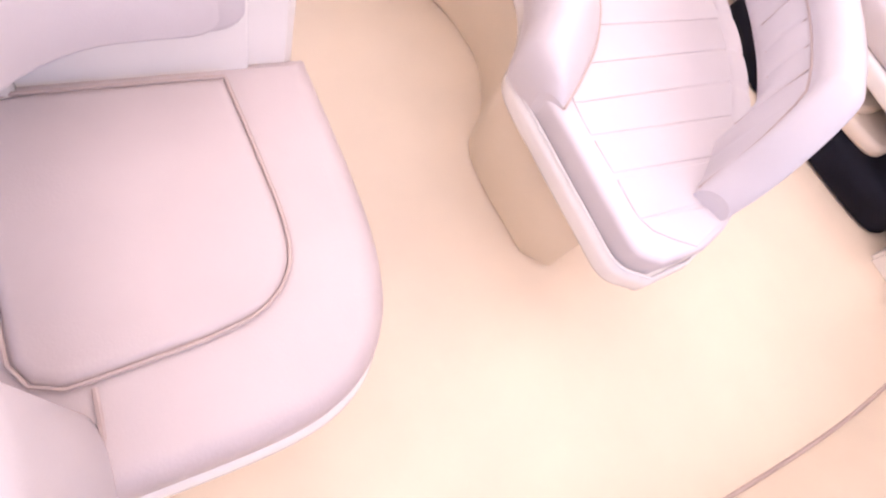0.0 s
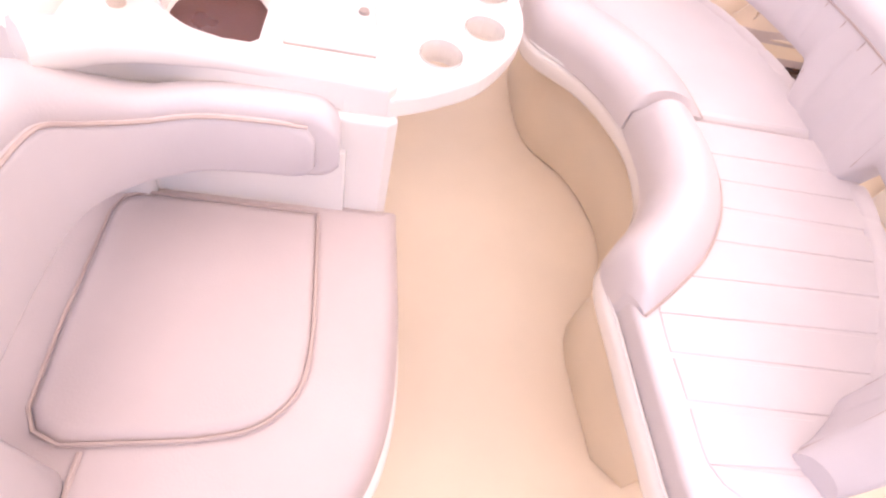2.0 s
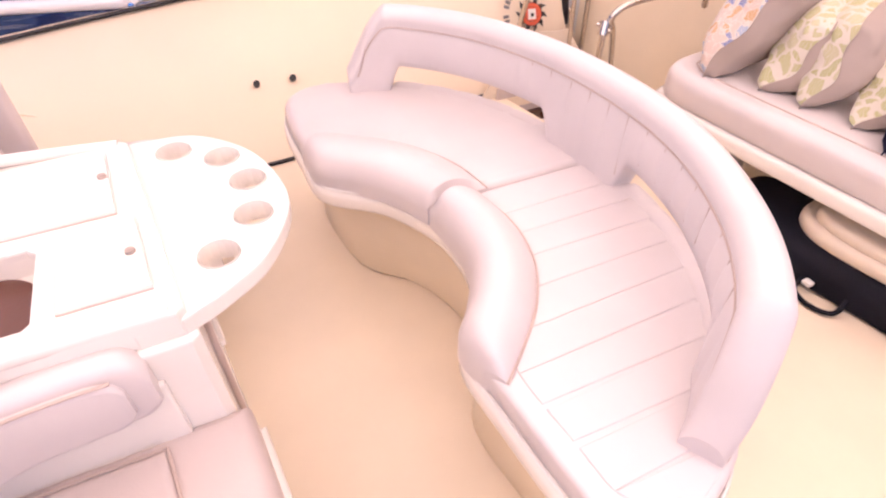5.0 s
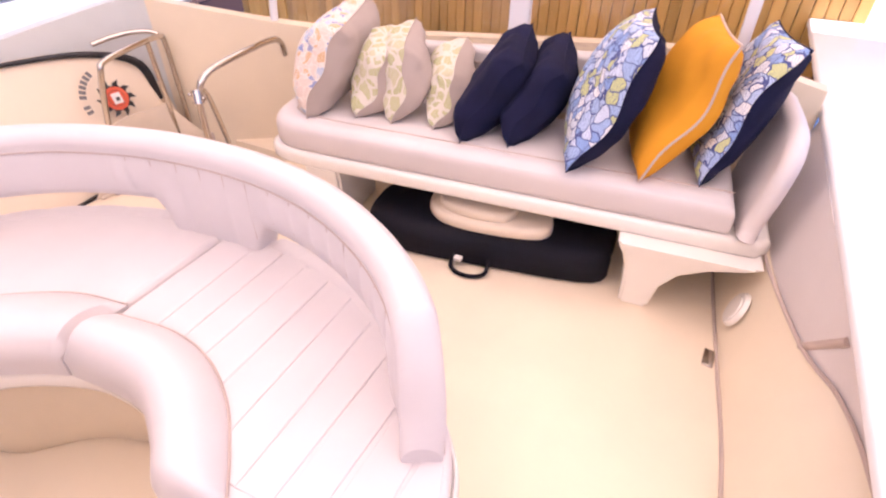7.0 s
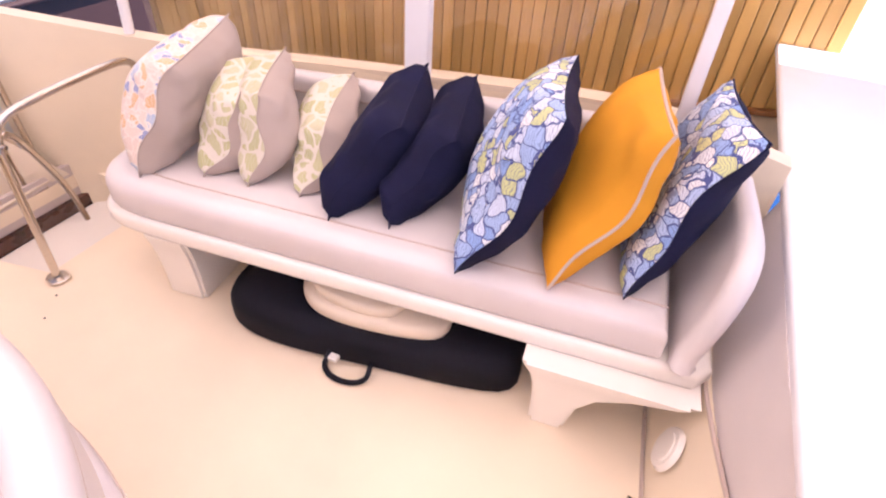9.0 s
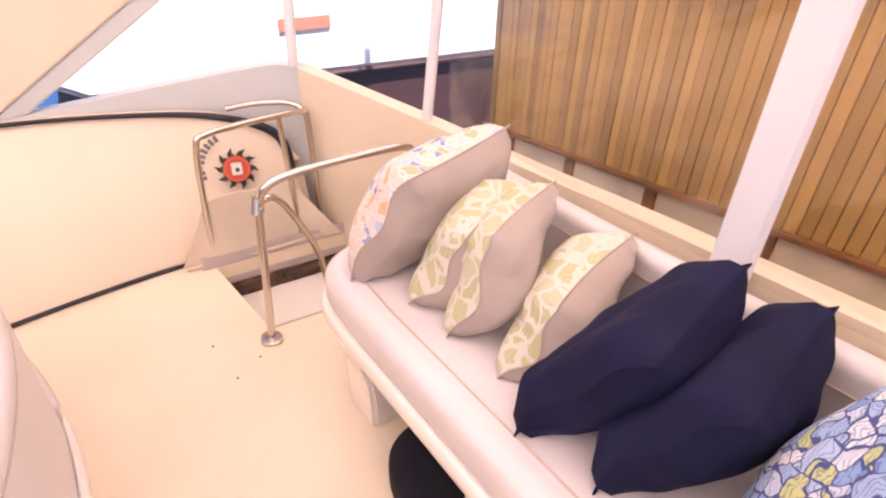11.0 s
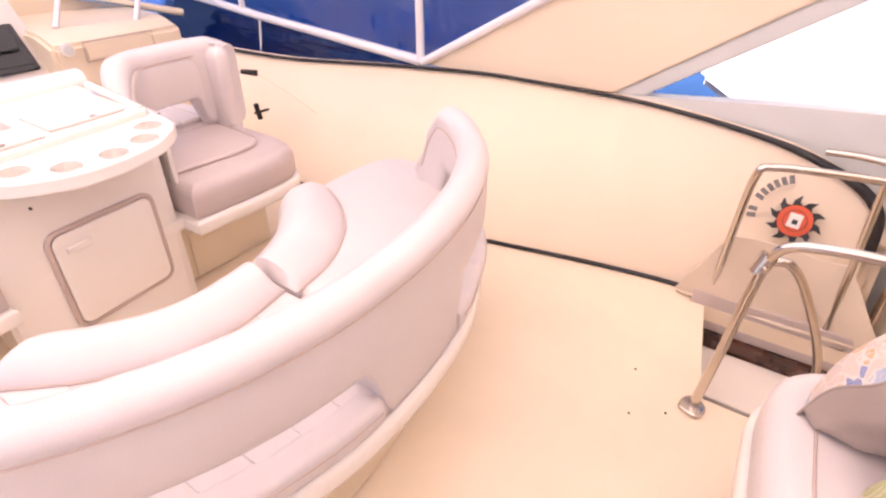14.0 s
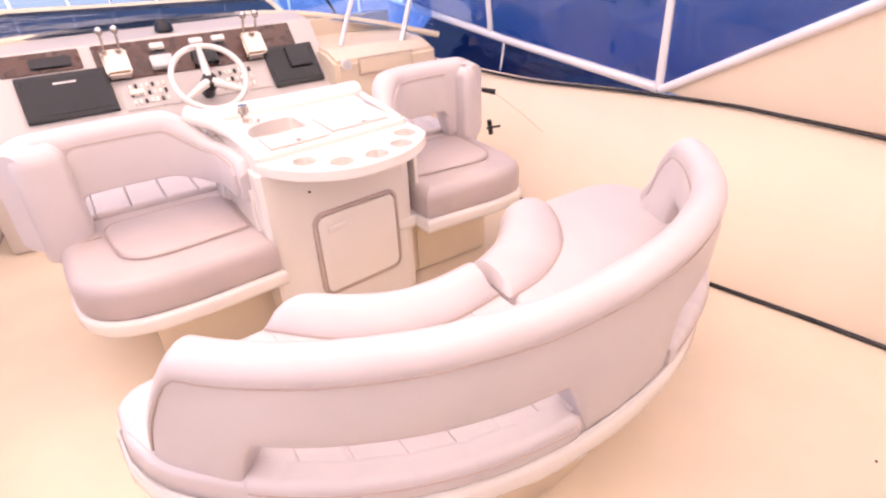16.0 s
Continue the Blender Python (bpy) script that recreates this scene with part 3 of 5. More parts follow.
def foot_of(s):
    """Height of the band's lower edge: down on the rim at both ends and amid, arched between."""
    def arch_at(a, b):
        return smooth01((s - a) / 0.065) ** 0.7 * smooth01((b - s) / 0.065) ** 0.7
    return 0.393 + 0.152 * max(arch_at(S1, S2), arch_at(S3, S4))


QW = 0.082


def top_of(s):
    return 0.742 - 0.21 * max(0.0, 1 - s / 0.15) ** 1.35 - 0.24 * max(0.0, 1 - (BL - s) / 0.14) ** 1.4


def back_sec(s, i):
    e = math.sqrt(max(0.0, 1 - (1 - min(1.0, min(BL - s + 0.012, s + 0.012) / 0.05)) ** 2))
    quilt = 0.010 * e * abs(math.sin(math.pi * s / QW)) ** 0.4 if S2 - 0.16 < s < BL - 0.13 else 0.006 * e
    top, z0 = top_of(s), foot_of(s)
    r = 0.040 * (0.75 + 0.25 * e)
    zc = top - r
    w0, w1 = -0.072 + 0.010 * (1 - e), 0.004 - 0.010 * (1 - e)
    zl = z0 + 0.016
    out = [(w1 - 0.012, z0), (w1 - 0.003, z0 + 0.006), (w1, zl)]
    out += [(w1 + 0.003 * math.sin(math.pi * k), zl + (zc - 0.012 - zl) * k) for k in (0.25, 0.5, 0.75, 1.0)]
    out += [((w0 + w1) / 2 + (r + 0.003) * math.cos(a), zc + r * math.sin(a)) for a in [math.pi * k / 10 for k in range(11)]]
    hi = zc - 0.026
    out += [(w0 - 0.001, hi + 0.012)]
    out += [(w0 - quilt * (1 - abs(2 * k - 1) ** 3), hi + (zl + 0.012 - hi) * k) for k in (0.03, 0.15, 0.35, 0.6, 0.85, 1.0)]
    out += [(w0 + 0.004, z0 + 0.006), (w0 + 0.016, z0)]
    return out


part("backrest", sweep(bk, back_sec), VINYL, bench, "curved backrest quilted in upright channels")

def edge_roll(a, b):
    """The seat's padded edge, showing through an opening under the backrest."""
    run, pts = 0.0, []
    for i in range(1, len(bk)):
        run += (bk[i] - bk[i - 1]).length
        if a + 0.02 < run < b - 0.02:
            pts.append(bk[i])
    total = length(pts)

    def sec(s, i):
        e = math.sqrt(max(0.0, 1 - (1 - min(1.0, (min(s, total - s) + 0.004) / 0.022)) ** 2))
        q = abs(math.sin(math.pi * s / 0.118)) ** 0.3
        return rounded(-0.055, 0.002 + 0.011 * e, 0.396, 0.449 + 0.009 * e + 0.006 * e * q, 0.020, 4)
    ob = part("seat_edge", sweep(pts, sec), VINYL, bench, "padded channelled seat edge")
    low = []
    for i in range(1, len(pts) - 1, 3):
        d = (pts[i + 1] - pts[i - 1]).normalized()
        low.append((pts[i].x - d.y * 0.0130, pts[i].y + d.x * 0.0130, 0.436))
    part("piping", tube(low, 0.0025, 6), PIPING, ob)


edge_roll(S1, S2)
edge_roll(S3, S4)
pip, inner_pip, run, last = [], [], 0.0, 0.0
for i in range(1, len(bk) - 1):
    d = (bk[i + 1] - bk[i - 1]).normalized()
    run += (bk[i] - bk[i - 1]).length
    side_ = Vector((d.y, -d.x))
    if i % 4 == 0 and 0.02 < run < BL - 0.02:
        pip.append((bk[i].x - side_.x * 0.0055, bk[i].y - side_.y * 0.0055, top_of(run) - 0.052))
        inner_pip.append((bk[i].x + side_.x * 0.0735, bk[i].y + side_.y * 0.0735, top_of(run) - 0.060))
    if run // QW > last and S2 - 0.16 < run < BL - 0.13:
        a = bk[i] + side_ * 0.0735
        part("stitch", tube([(a.x, a.y, foot_of(run) + 0.035), (a.x, a.y, 0.62), (a.x, a.y, top_of(run) - 0.065)], 0.0014, 5), PIPING, bench, "stitched channel seam")
    last = run // QW
for line, w in ((inner_pip, 1), (pip, -1)):
    a = Vector(line[-1])
    d = (bk[-1] - bk[-4]).normalized()
    line.append((a.x + d.x * 0.012, a.y + d.y * 0.012, a.z - 0.03))
    line.append((a.x + d.x * 0.016, a.y + d.y * 0.016, 0.47))
part("inner_piping", tube(inner_pip, 0.0026, 6), PIPING, bench, "stitched seam")
part("back_piping", tube(pip, 0.0022, 6), PIPING, bench, "stitched seam")

# ---------------------------------------------------------------- aft-facing seats either side of the console


def lounge_seat(flip, label):
    """One seat with wrap-round backrest; flip mirrors it to the other side of the console."""
    X = (lambda x: 4.365 - (x if x > 1.45 else 1.45 - (1.45 - x) * 0.55)) if flip else (lambda x: x)

    def P(pts):
        out = [(X(p[0]), *p[1:]) for p in pts]
        return out[::-1] if flip else out
    t = thing("lounge_seat", (X(1.6), 3.1, 0), label, "seat", "seats beside the console")
    edge = P([(1.89, 2.885), (1.64, 2.868), (1.50, 2.872), (1.40, 2.90), (1.33, 2.96), (1.295, 3.06), (1.285, 3.26), (1.285, 3.47), (1.9, 3.47)])
    o = spline(edge[:8] if not flip else edge[1:], 6) + ([edge[8]] if not flip else [edge[0]])
    low = P([(1.475, 3.07), (1.50, 3.055), (1.85, 3.055), (1.85, 3.45), (1.475, 3.45)])
    part("base", pad(low, 0.003, 0.29, 0.01), CREAM, t, "cream moulded base")
    rimo = inset(o if area2(o) > 0 else o[::-1], -0.012)
    part("rim", pad(rimo, 0.28, 0.335, 0.016, 0.012), GEL, t, "white moulded rim")
    part("seat_surround", pad(o, 0.333, 0.455, 0.045, 0.015, 5), TAUPE, t, "smooth padded seat surround")
    po = [Vector(p) for p in P([tuple(q) for q in spline([(1.843, 3.027), (1.70, 3.012), (1.58, 3.003), (1.51, 3.015), (1.462, 3.06), (1.442, 3.13), (1.432, 3.22), (1.425, 3.30)], 5)] + [(1.44, 3.335), (1.47, 3.352), (1.60, 3.358), (1.80, 3.358), (1.833, 3.345), (1.845, 3.31)])]
    part("seat_panel", pad(po, 0.44, 0.468, 0.02, 0.004), TAUPE, t, "inset seat panel")
    part("piping", tube([(p.x, p.y, 0.462) for p in po] + [(po[0].x, po[0].y, 0.463)], 0.003, 6), PIPING, t)
    part("surround_seam", tube(P([(1.418, 3.272, 0.459), (1.38, 3.272, 0.4585), (1.34, 3.274, 0.450), (1.312, 3.276, 0.425), (1.302, 3.278, 0.39), (1.30, 3.278, 0.35)]), 0.004, 6), PIPING, t, "piped seam across the surround")
    # backrest
    line = spline(P([(1.245, 3.31), (1.285, 3.365), (1.40, 3.392), (1.60, 3.397), (1.72, 3.378), (1.805, 3.315), (1.858, 3.22), (1.872, 3.12), (1.872, 2.995)]), 14)
    total = length(line)

    def back_at(s):
        """Distance from the port end, half thickness, foot and head of the backrest."""
        q = total - s if flip else s
        arm = smooth01((q - 0.50) / 0.2)
        e = math.sqrt(max(0.0, 1 - (1 - min(1.0, (total - q + 0.004) / 0.05)) ** 2))
        top = 0.805 - 0.108 * arm - 0.03 * (1 - smooth01(q / 0.10)) - 0.07 * (1 - e)
        lift = smooth01((q - 0.15) / 0.06)
        return q, 0.052 - 0.024 * arm, 0.445 + (0.128 - 0.03 * arm) * lift + 0.05 * (1 - e), top

    def sec(s, i):
        q, half, z0, top = back_at(s)
        return rounded(-half, half, z0, top, min(0.045, half * 0.95), 5)
    part("backrest", sweep(line, sec), VINYL, t, "wrap-round backrest on a side pillar")
    pan = [i for i in range(len(line)) if 0.17 < back_at(length(line[:i + 1]))[0] < total - 0.035]
    s0 = length(line[:pan[0] + 1])
    pl = length([line[i] for i in pan])

    def sec2(s, i):
        q, half, z0, top = back_at(s0 + s)
        e = math.sqrt(max(0.0, 1 - (1 - min(1.0, min(s, pl - s) / 0.05)) ** 2))
        lo, hi = z0 + 0.014, top - 0.055 + 0.03 * smooth01((q - 0.55) / 0.15)
        c = (lo + hi) / 2
        return rounded(-half - 0.012, -half + 0.012, c - (c - lo) * (0.5 + 0.5 * e), c + (hi - c) * (0.5 + 0.5 * e), 0.010, 3)
    part("back_panel", sweep([line[i] for i in pan], sec2), VINYL, t, "inset back panel")
    seam_ = []
    for i in pan[1:-1]:
        d = (line[i + 1] - line[i - 1]).normalized()
        q, half, z0, top = back_at(length(line[:i + 1]))
        seam_.append((line[i].x + d.y * (half + 0.010), line[i].y - d.x * (half + 0.010), top - 0.053 + 0.03 * smooth01((q - 0.55) / 0.15)))
    part("piping", tube(seam_, 0.003, 6), PIPING, t)
    sp = P([(1.25, 3.31), (1.30, 3.272), (1.375, 3.278), (1.400, 3.305), (1.408, 3.37), (1.39, 3.44), (1.26, 3.44)])
    part("side_pad", pad(spline(sp, 4, True), 0.40, 0.785, 0.062, 0.01, 7), VINYL, t, "rounded pillar at the pillar's foot")
    a, b = sorted((X(1.862), X(1.878)))
    part("arm_moulding", box(a, b, 2.985, 3.31, 0.44, 0.60, 0.006), GEL, t, "white moulding under the arm")
    a, b = sorted((X(1.84), X(1.877)))
    part("corner_moulding", box(a, b, 3.30, 3.43, 0.44, 0.60, 0.022, None, 3), GEL, t, "white moulding at the corner")
    # forward-facing half of the same seat, quilted
    fw = P([(1.30, 3.44), (1.90, 3.44), (1.90, 3.92), (1.84, 3.98), (1.36, 3.98), (1.30, 3.92)])
    for k in range(5):
        a, b = sorted((X(1.30 + 0.12 * k), X(1.30 + 0.12 * (k + 1))))
        oo = clip(fw, 0, a + 0.0006, b - 0.0006)
        if len(oo) > 2:
            part("helm_panel", pad(oo, 0.38, 0.475, 0.012, 0.008, 3), VINYL, t)
    part("helm_base", box(min(X(1.34), X(1.90)), max(X(1.34), X(1.90)), 3.48, 3.9, 0.003, 0.385, 0.01), CREAM, t, "cream base under the helm seat")
    return t


lounge_seat(False, "taupe vinyl aft-facing seat with cream wrap-round backrest")
lounge_seat(True, "taupe vinyl aft-facing seat against the starboard side")

# ---------------------------------------------------------------- console between the seats
con = thing("wet_bar_console", (2.2, 3.15, 0), "white gelcoat wet bar console with cup holders and a door", "console")
CR = Matrix.Translation((2.2, 2.94, 0)) @ Matrix.Rotation(radians(5.6), 4, "Z") @ Matrix.Translation((-2.2, -2.94, 0))
body_o = [(1.874, 3.46), (1.874, 2.925), (1.888, 2.910)] + spline([(1.92, 2.912), (2.2, 2.94), (2.42, 2.962)], 3) + [(2.45, 2.975), (2.462, 3.01), (2.465, 3.46)]
part("body", pad(body_o, 0.003, 0.668, 0.01), GEL, con, "", False)
part("plinth", box(1.84, 2.62, 3.06, 3.46, 0.003, 0.288, 0.01), CREAM, con, "cream moulded plinth joining the seats")
part("plinth_rim", box(1.84, 2.62, 2.955, 3.46, 0.286, 0.335, 0.014), GEL, con, "white rim between the seats")
basin_o = [(2.145, 3.145), (2.145, 3.285), (2.13, 3.30)] + spline([(2.06, 3.302), (2.005, 3.28), (1.965, 3.235), (1.948, 3.18)], 5) + [(1.948, 3.14), (1.958, 3.13), (2.13, 3.13)]
shelf_o = [(1.885, 3.0)] + spline([(1.888, 2.925), (1.925, 2.85), (1.985, 2.772), (2.10, 2.706), (2.215, 2.70), (2.35, 2.74), (2.455, 2.835), (2.478, 2.945)], 6) + [(2.475, 3.05)]
cups = [(2.018, 2.85), (2.108, 2.772), (2.225, 2.76), (2.334, 2.794), (2.40, 2.886)]
part("cup_shelf", slab(shelf_o, 0.664, 0.702, [ring(c, 0.036, 18) for c in cups], 0.006), GEL, con, "white rounded shelf with five cup holes", False)
counter_o = [(1.886, 3.47), (1.886, 2.93), (1.90, 2.918), (2.45, 2.972), (2.466, 2.99), (2.466, 3.47)]
part("counter", slab(counter_o, 0.668, 0.722, [basin_o], 0.006), GEL, con, "white counter with a square-cut basin", False)
for c in cups:
    bm = bmesh.new()
    bmesh.ops.create_cone(bm, cap_ends=False, segments=18, radius1=0.0365, radius2=0.0365, depth=0.045, matrix=Matrix.Translation((*c, 0.682)))
    part("cup_ring", bm, GEL, con)
bm = bmesh.new()
rows = [[bm.verts.new((2.05 + (p[0] - 2.05) * k, 3.215 + (p[1] - 3.215) * k, z)) for p in basin_o] for k, z in ((1.002, 0.712), (0.99, 0.665), (0.95, 0.642))]
for a, b in zip(rows, rows[1:]):
    for i in range(len(basin_o)):
        j = (i + 1) % len(basin_o)
        bm.faces.new((a[i], a[j], b[j], b[i]))
part("basin_wall", bm, GEL, con)
part("basin", pad(ring((2.055, 3.213), 0.092, 24, 0.078), 0.668, 0.674, 0.002, 0.001), BROWN, con, "dark brown basin floor")
for x0, x1, y0, y1, kx, ky in ((1.955, 2.158, 2.955, 3.092, 2.056, 2.982), (2.185, 2.41, 3.0, 3.19, 2.315, 3.02)):
    lid = part("lid", pad([(x0, y0), (x1, y0 + 0.015), (x1, y1 + 0.008), (x0, y1)], 0.721, 0.728, 0.004), GEL, con, "flush lid")
    part("lid_joint", tube([(x0, y0, 0.7225), (x0, y1, 0.7225), (x1, y1 + 0.008, 0.7225)], 0.0022, 6), PIPING, lid)
    bm = bmesh.new()
    bmesh.ops.create_cone(bm, cap_ends=True, segments=14, radius1=0.009, radius2=0.008, depth=0.006, matrix=Matrix.Translation((kx, ky, 0.7305)))
    part("knob", bm, LINEN, lid)
part("counter_edge", tube(spline([(1.898, 2.94, 0.716), (1.902, 3.1, 0.722), (1.895, 3.2, 0.734), (1.86, 3.30, 0.755), (1.80, 3.37, 0.775)], 5), [0.012 + 0.0012 * i for i in range(21)], 10), GEL, con, "raised flange sweeping into the seat back")
part("counter_edge", tube([(2.448, 2.99, 0.718), (2.453, 3.1, 0.726), (2.452, 3.3, 0.745)], 0.013, 8), GEL, con)
part("upstand", sweep(spline([(1.86, 3.46), (2.0, 3.455), (2.2, 3.45), (2.4, 3.455), (2.5, 3.46)], 6), lambda s, i: rounded(-0.055, 0.055, 0.66, 0.765, 0.045, 5)), GEL, con, "raised rounded edge behind the counter")
door = part("door", pad([(cx + 0.03 * math.cos(radians(a0 + 22.5 * k)), cz + 0.03 * math.sin(radians(a0 + 22.5 * k))) for cx, cz, a0 in ((2.334, 0.188, -90), (2.334, 0.435, 0), (2.073, 0.435, 90), (2.073, 0.188, 180)) for k in range(5)], 0, 0.014, 0.005), GEL, con, "white locker door")
door.data.transform(CR @ Matrix.Translation((0, 2.938, 0)) @ Matrix.Rotation(radians(90), 4, "X"))
corn = [(cx + 0.035 * math.cos(radians(a0 + 15 * k)), cz + 0.035 * math.sin(radians(a0 + 15 * k))) for cx, cz, a0 in ((2.337, 0.185, -90), (2.337, 0.438, 0), (2.07, 0.438, 90), (2.07, 0.185, 180)) for k in range(7)]
part("door_gasket", tube([CR @ Vector((a, 2.934, b)) for a, b in corn + corn[:1]], 0.0085, 8), PIPING, con, "grey brown door gasket")
part("latch", box(2.075, 2.15, 2.913, 2.926, 0.405, 0.425, 0.004, CR), GEL, con)
part("screw", box(2.035, 2.041, 2.93, 2.942, 0.565, 0.571, 0.001, CR), RUBBER, con)

tap = thing("faucet", (1.985, 3.335, 0.708), "small chrome faucet beside the basin", "faucet")
part("stem", tube([(1.985, 3.335, 0.7), (1.985, 3.335, 0.76)], 0.013, 12), STEEL, tap)
part("head", tube([(1.985, 3.335, 0.758), (1.985, 3.335, 0.785)], [0.021, 0.018], 14), STEEL, tap)
part("spout", tube([(1.985, 3.325, 0.742), (2.0, 3.28, 0.75), (2.01, 3.25, 0.742)], 0.008, 8), GEL, tap)

# ---------------------------------------------------------------- stern sofa
S = Matrix.Translation((0.83, 0.97, 0)) @ Matrix.Rotation(radians(6.0), 4, "Z")


def L(pts):
    return [(S @ Vector((p[0], p[1], 0)))[:2] for p in pts]


sofa = thing("stern_sofa", (1.75, 0.8, 0), "long cream vinyl sofa on a moulded shelf with bracket legs", "sofa")
cush = L(spline([(1.60, 0.0), (1.78, -0.01), (1.865, -0.06), (1.90, -0.16), (1.90, -0.35), (1.88, -0.47)], 6) + [(0.12, -0.47), (0.12, 0.0)])
part("seat_cushion", pad(cush, 0.335, 0.458, 0.05, 0.02, 6), VINYL, sofa, "thick cream seat cushion")
part("seam", tube([(*p, 0.459) for p in L([(0.13, -0.075), (1.55, -0.075), (1.74, -0.085), (1.80, -0.13), (1.825, -0.22), (1.825, -0.42)])], 0.003, 6), PIPING, sofa)
shelf = L(spline([(1.60, 0.012), (1.80, 0.0), (1.89, -0.05), (1.915, -0.16), (1.915, -0.47)], 6) + [(-0.02, -0.47), (-0.02, -0.03), (0.02, 0.012)])
part("shelf", pad(shelf, 0.275, 0.337, 0.022, 0.012), GEL, sofa, "white moulded shelf lip")


def bracket(u0, u1, front, flare0, flare1):
    """A bracket leg: narrow on the deck, flaring up to the shelf."""
    bm, rings = bmesh.new(), []
    for z, k in ((0.003, 0.0), (0.10, 0.06), (0.17, 0.22), (0.22, 0.5), (0.255, 0.85), (0.278, 1.0)):
        a, b = u0 - flare0 * k, u1 + flare1 * k
        f = front + 0.03 * k
        rings.append([bm.verts.new(S @ Vector(p)) for p in ((a, f, z), (b, f, z), (b, f - 0.32, z), (a, f - 0.32, z))])
    for p, q in zip(rings, rings[1:]):
        for i in range(4):
            bm.faces.new((p[i], p[(i + 1) % 4], q[(i + 1) % 4], q[i]))
    bm.faces.new(rings[0])
    bm.faces.new(rings[-1])
    bmesh.ops.bevel(bm, geom=[e for e in bm.edges if abs((e.verts[0].co - e.verts[1].co).z) > 0.01], offset=0.012, segments=2, affect="EDGES")
    return bm


part("leg", bracket(0.295, 0.40, 0.05, 0.30, 0.05), GEL, sofa, "moulded bracket leg")
part("leg", bracket(1.57, 1.72, -0.02, 0.01, 0.0), GEL, sofa, "moulded bracket leg")
back = spline(L([(0.02, -0.52), (0.5, -0.535), (1.0, -0.56), (1.5, -0.60), (1.80, -0.63)]), 6)
part("back_cushion", sweep(back, lambda s, i: rounded(-0.035, 0.035, 0.44, 0.75 - 0.075 * s, 0.03, 4)), VINYL, sofa, "low cream back cushion")
part("back_seam", tube([(p.x, p.y + 0.037, 0.68 - 0.075 * i * 0.075) for i, p in enumerate(back)], 0.003, 6), PIPING, sofa)
endc = pad(spline([(-0.42, 0.0), (0.0, 0.0), (0.016, 0.06), (0.012, 0.20), (-0.02, 0.30), (-0.09, 0.352), (-0.20, 0.362), (-0.42, 0.36)], 5), 0.0, 0.066, 0.03, 0.028, 5)
bmesh.ops.transform(endc, matrix=S @ Matrix.Translation((0.04, 0, 0.328)) @ Matrix.Rotation(radians(-10), 4, "Y") @ Matrix(((0, 0, 1, 0), (1, 0, 0, 0), (0, 1, 0, 0), (0, 0, 0, 1))), verts=endc.verts[:])
part("end_bolster", endc, VINYL, sofa, "upright cream end bolster")


def cushion(name, corner, up, away, thick, front_m, back_m, label, piping=None):
    """A stuffed square cushion from its lower front corner and its two edges."""
    corner, up, away = Vector(corner), Vector(up), Vector(away)
    nrm = up.cross(away).normalized()
    t = thing(name, corner + (up + away) / 2 - Vector((0, 0, up.length / 2)), label, "cushion", "cushions on the sofa")
    n = 24
    rnd = random.Random(name + label)
    ph = [rnd.uniform(0, 6) for _ in range(4)]

    def place(a, b, side):
        u, v = 2 * a - 1, 2 * b - 1
        pinch = 0.045 * (1 - u * u) * abs(v) ** 3, 0.045 * (1 - v * v) * abs(u) ** 3
        uu, vv = u * (1 - pinch[1]), v * (1 - pinch[0])
        h = max(0.0, (1 - u * u)) ** 0.34 * max(0.0, (1 - v * v)) ** 0.34
        h *= 1 + 0.08 * math.sin(3.1 * u + ph[0]) * math.sin(2.7 * v + ph[1])
        edge = abs(u) ** 4 + abs(v) ** 4
        h += (0.10 * math.sin(9 * u + 5 * v + ph[2]) + 0.08 * math.sin(14 * v - 6 * u + ph[3])) * (1 - h) * h
        h += 0.045 * edge * h * math.sin((17 * u if abs(v) > abs(u) else 17 * v) + ph[1])
        h += 0.03 * math.sin(6 * u * v + 5 * (u - v) + ph[0] * 2) * h
        sag = 0.03 * math.sin(2 * u + ph[3]) * (1 - v * v) + 0.012 * math.sin(5 * v + ph[2]) * u * u
        return corner + up * (vv + 1) / 2 + away * (uu + 1) / 2 + nrm * (side * thick / 2 * h + sag)
    for nm, side, m in (("front_cover", 1, front_m), ("back_cover", -1, back_m)):
        bm = bmesh.new()
        g = [[bm.verts.new(place(i / n, j / n, side)) for j in range(n + 1)] for i in range(n + 1)]
        for i in range(n):
            for j in range(n):
                bm.faces.new((g[i][j], g[i + 1][j], g[i + 1][j + 1], g[i][j + 1]))
        for poly in part(nm, bm, m, t).data.polygons:
            poly.use_smooth = True
    rim_pts = [place(i / n, 0, 0) for i in range(n)] + [place(1, j / n, 0) for j in range(n)] + [place(1 - i / n, 1, 0) for i in range(n)] + [place(0, 1 - j / n, 0) for j in range(n + 1)]
    part("seam", tube(rim_pts, 0.0045 if piping else 0.0025, 6), piping or back_m, t)
    return t


def diag(b, top, back=0.03):
    """Edges of a cushion from its lower front and upper rear corners."""
    d = Vector(top) - Vector(b)
    away = Vector((0.07, d.y * 0.72, 0.05))
    return Vector(b), d - away, away


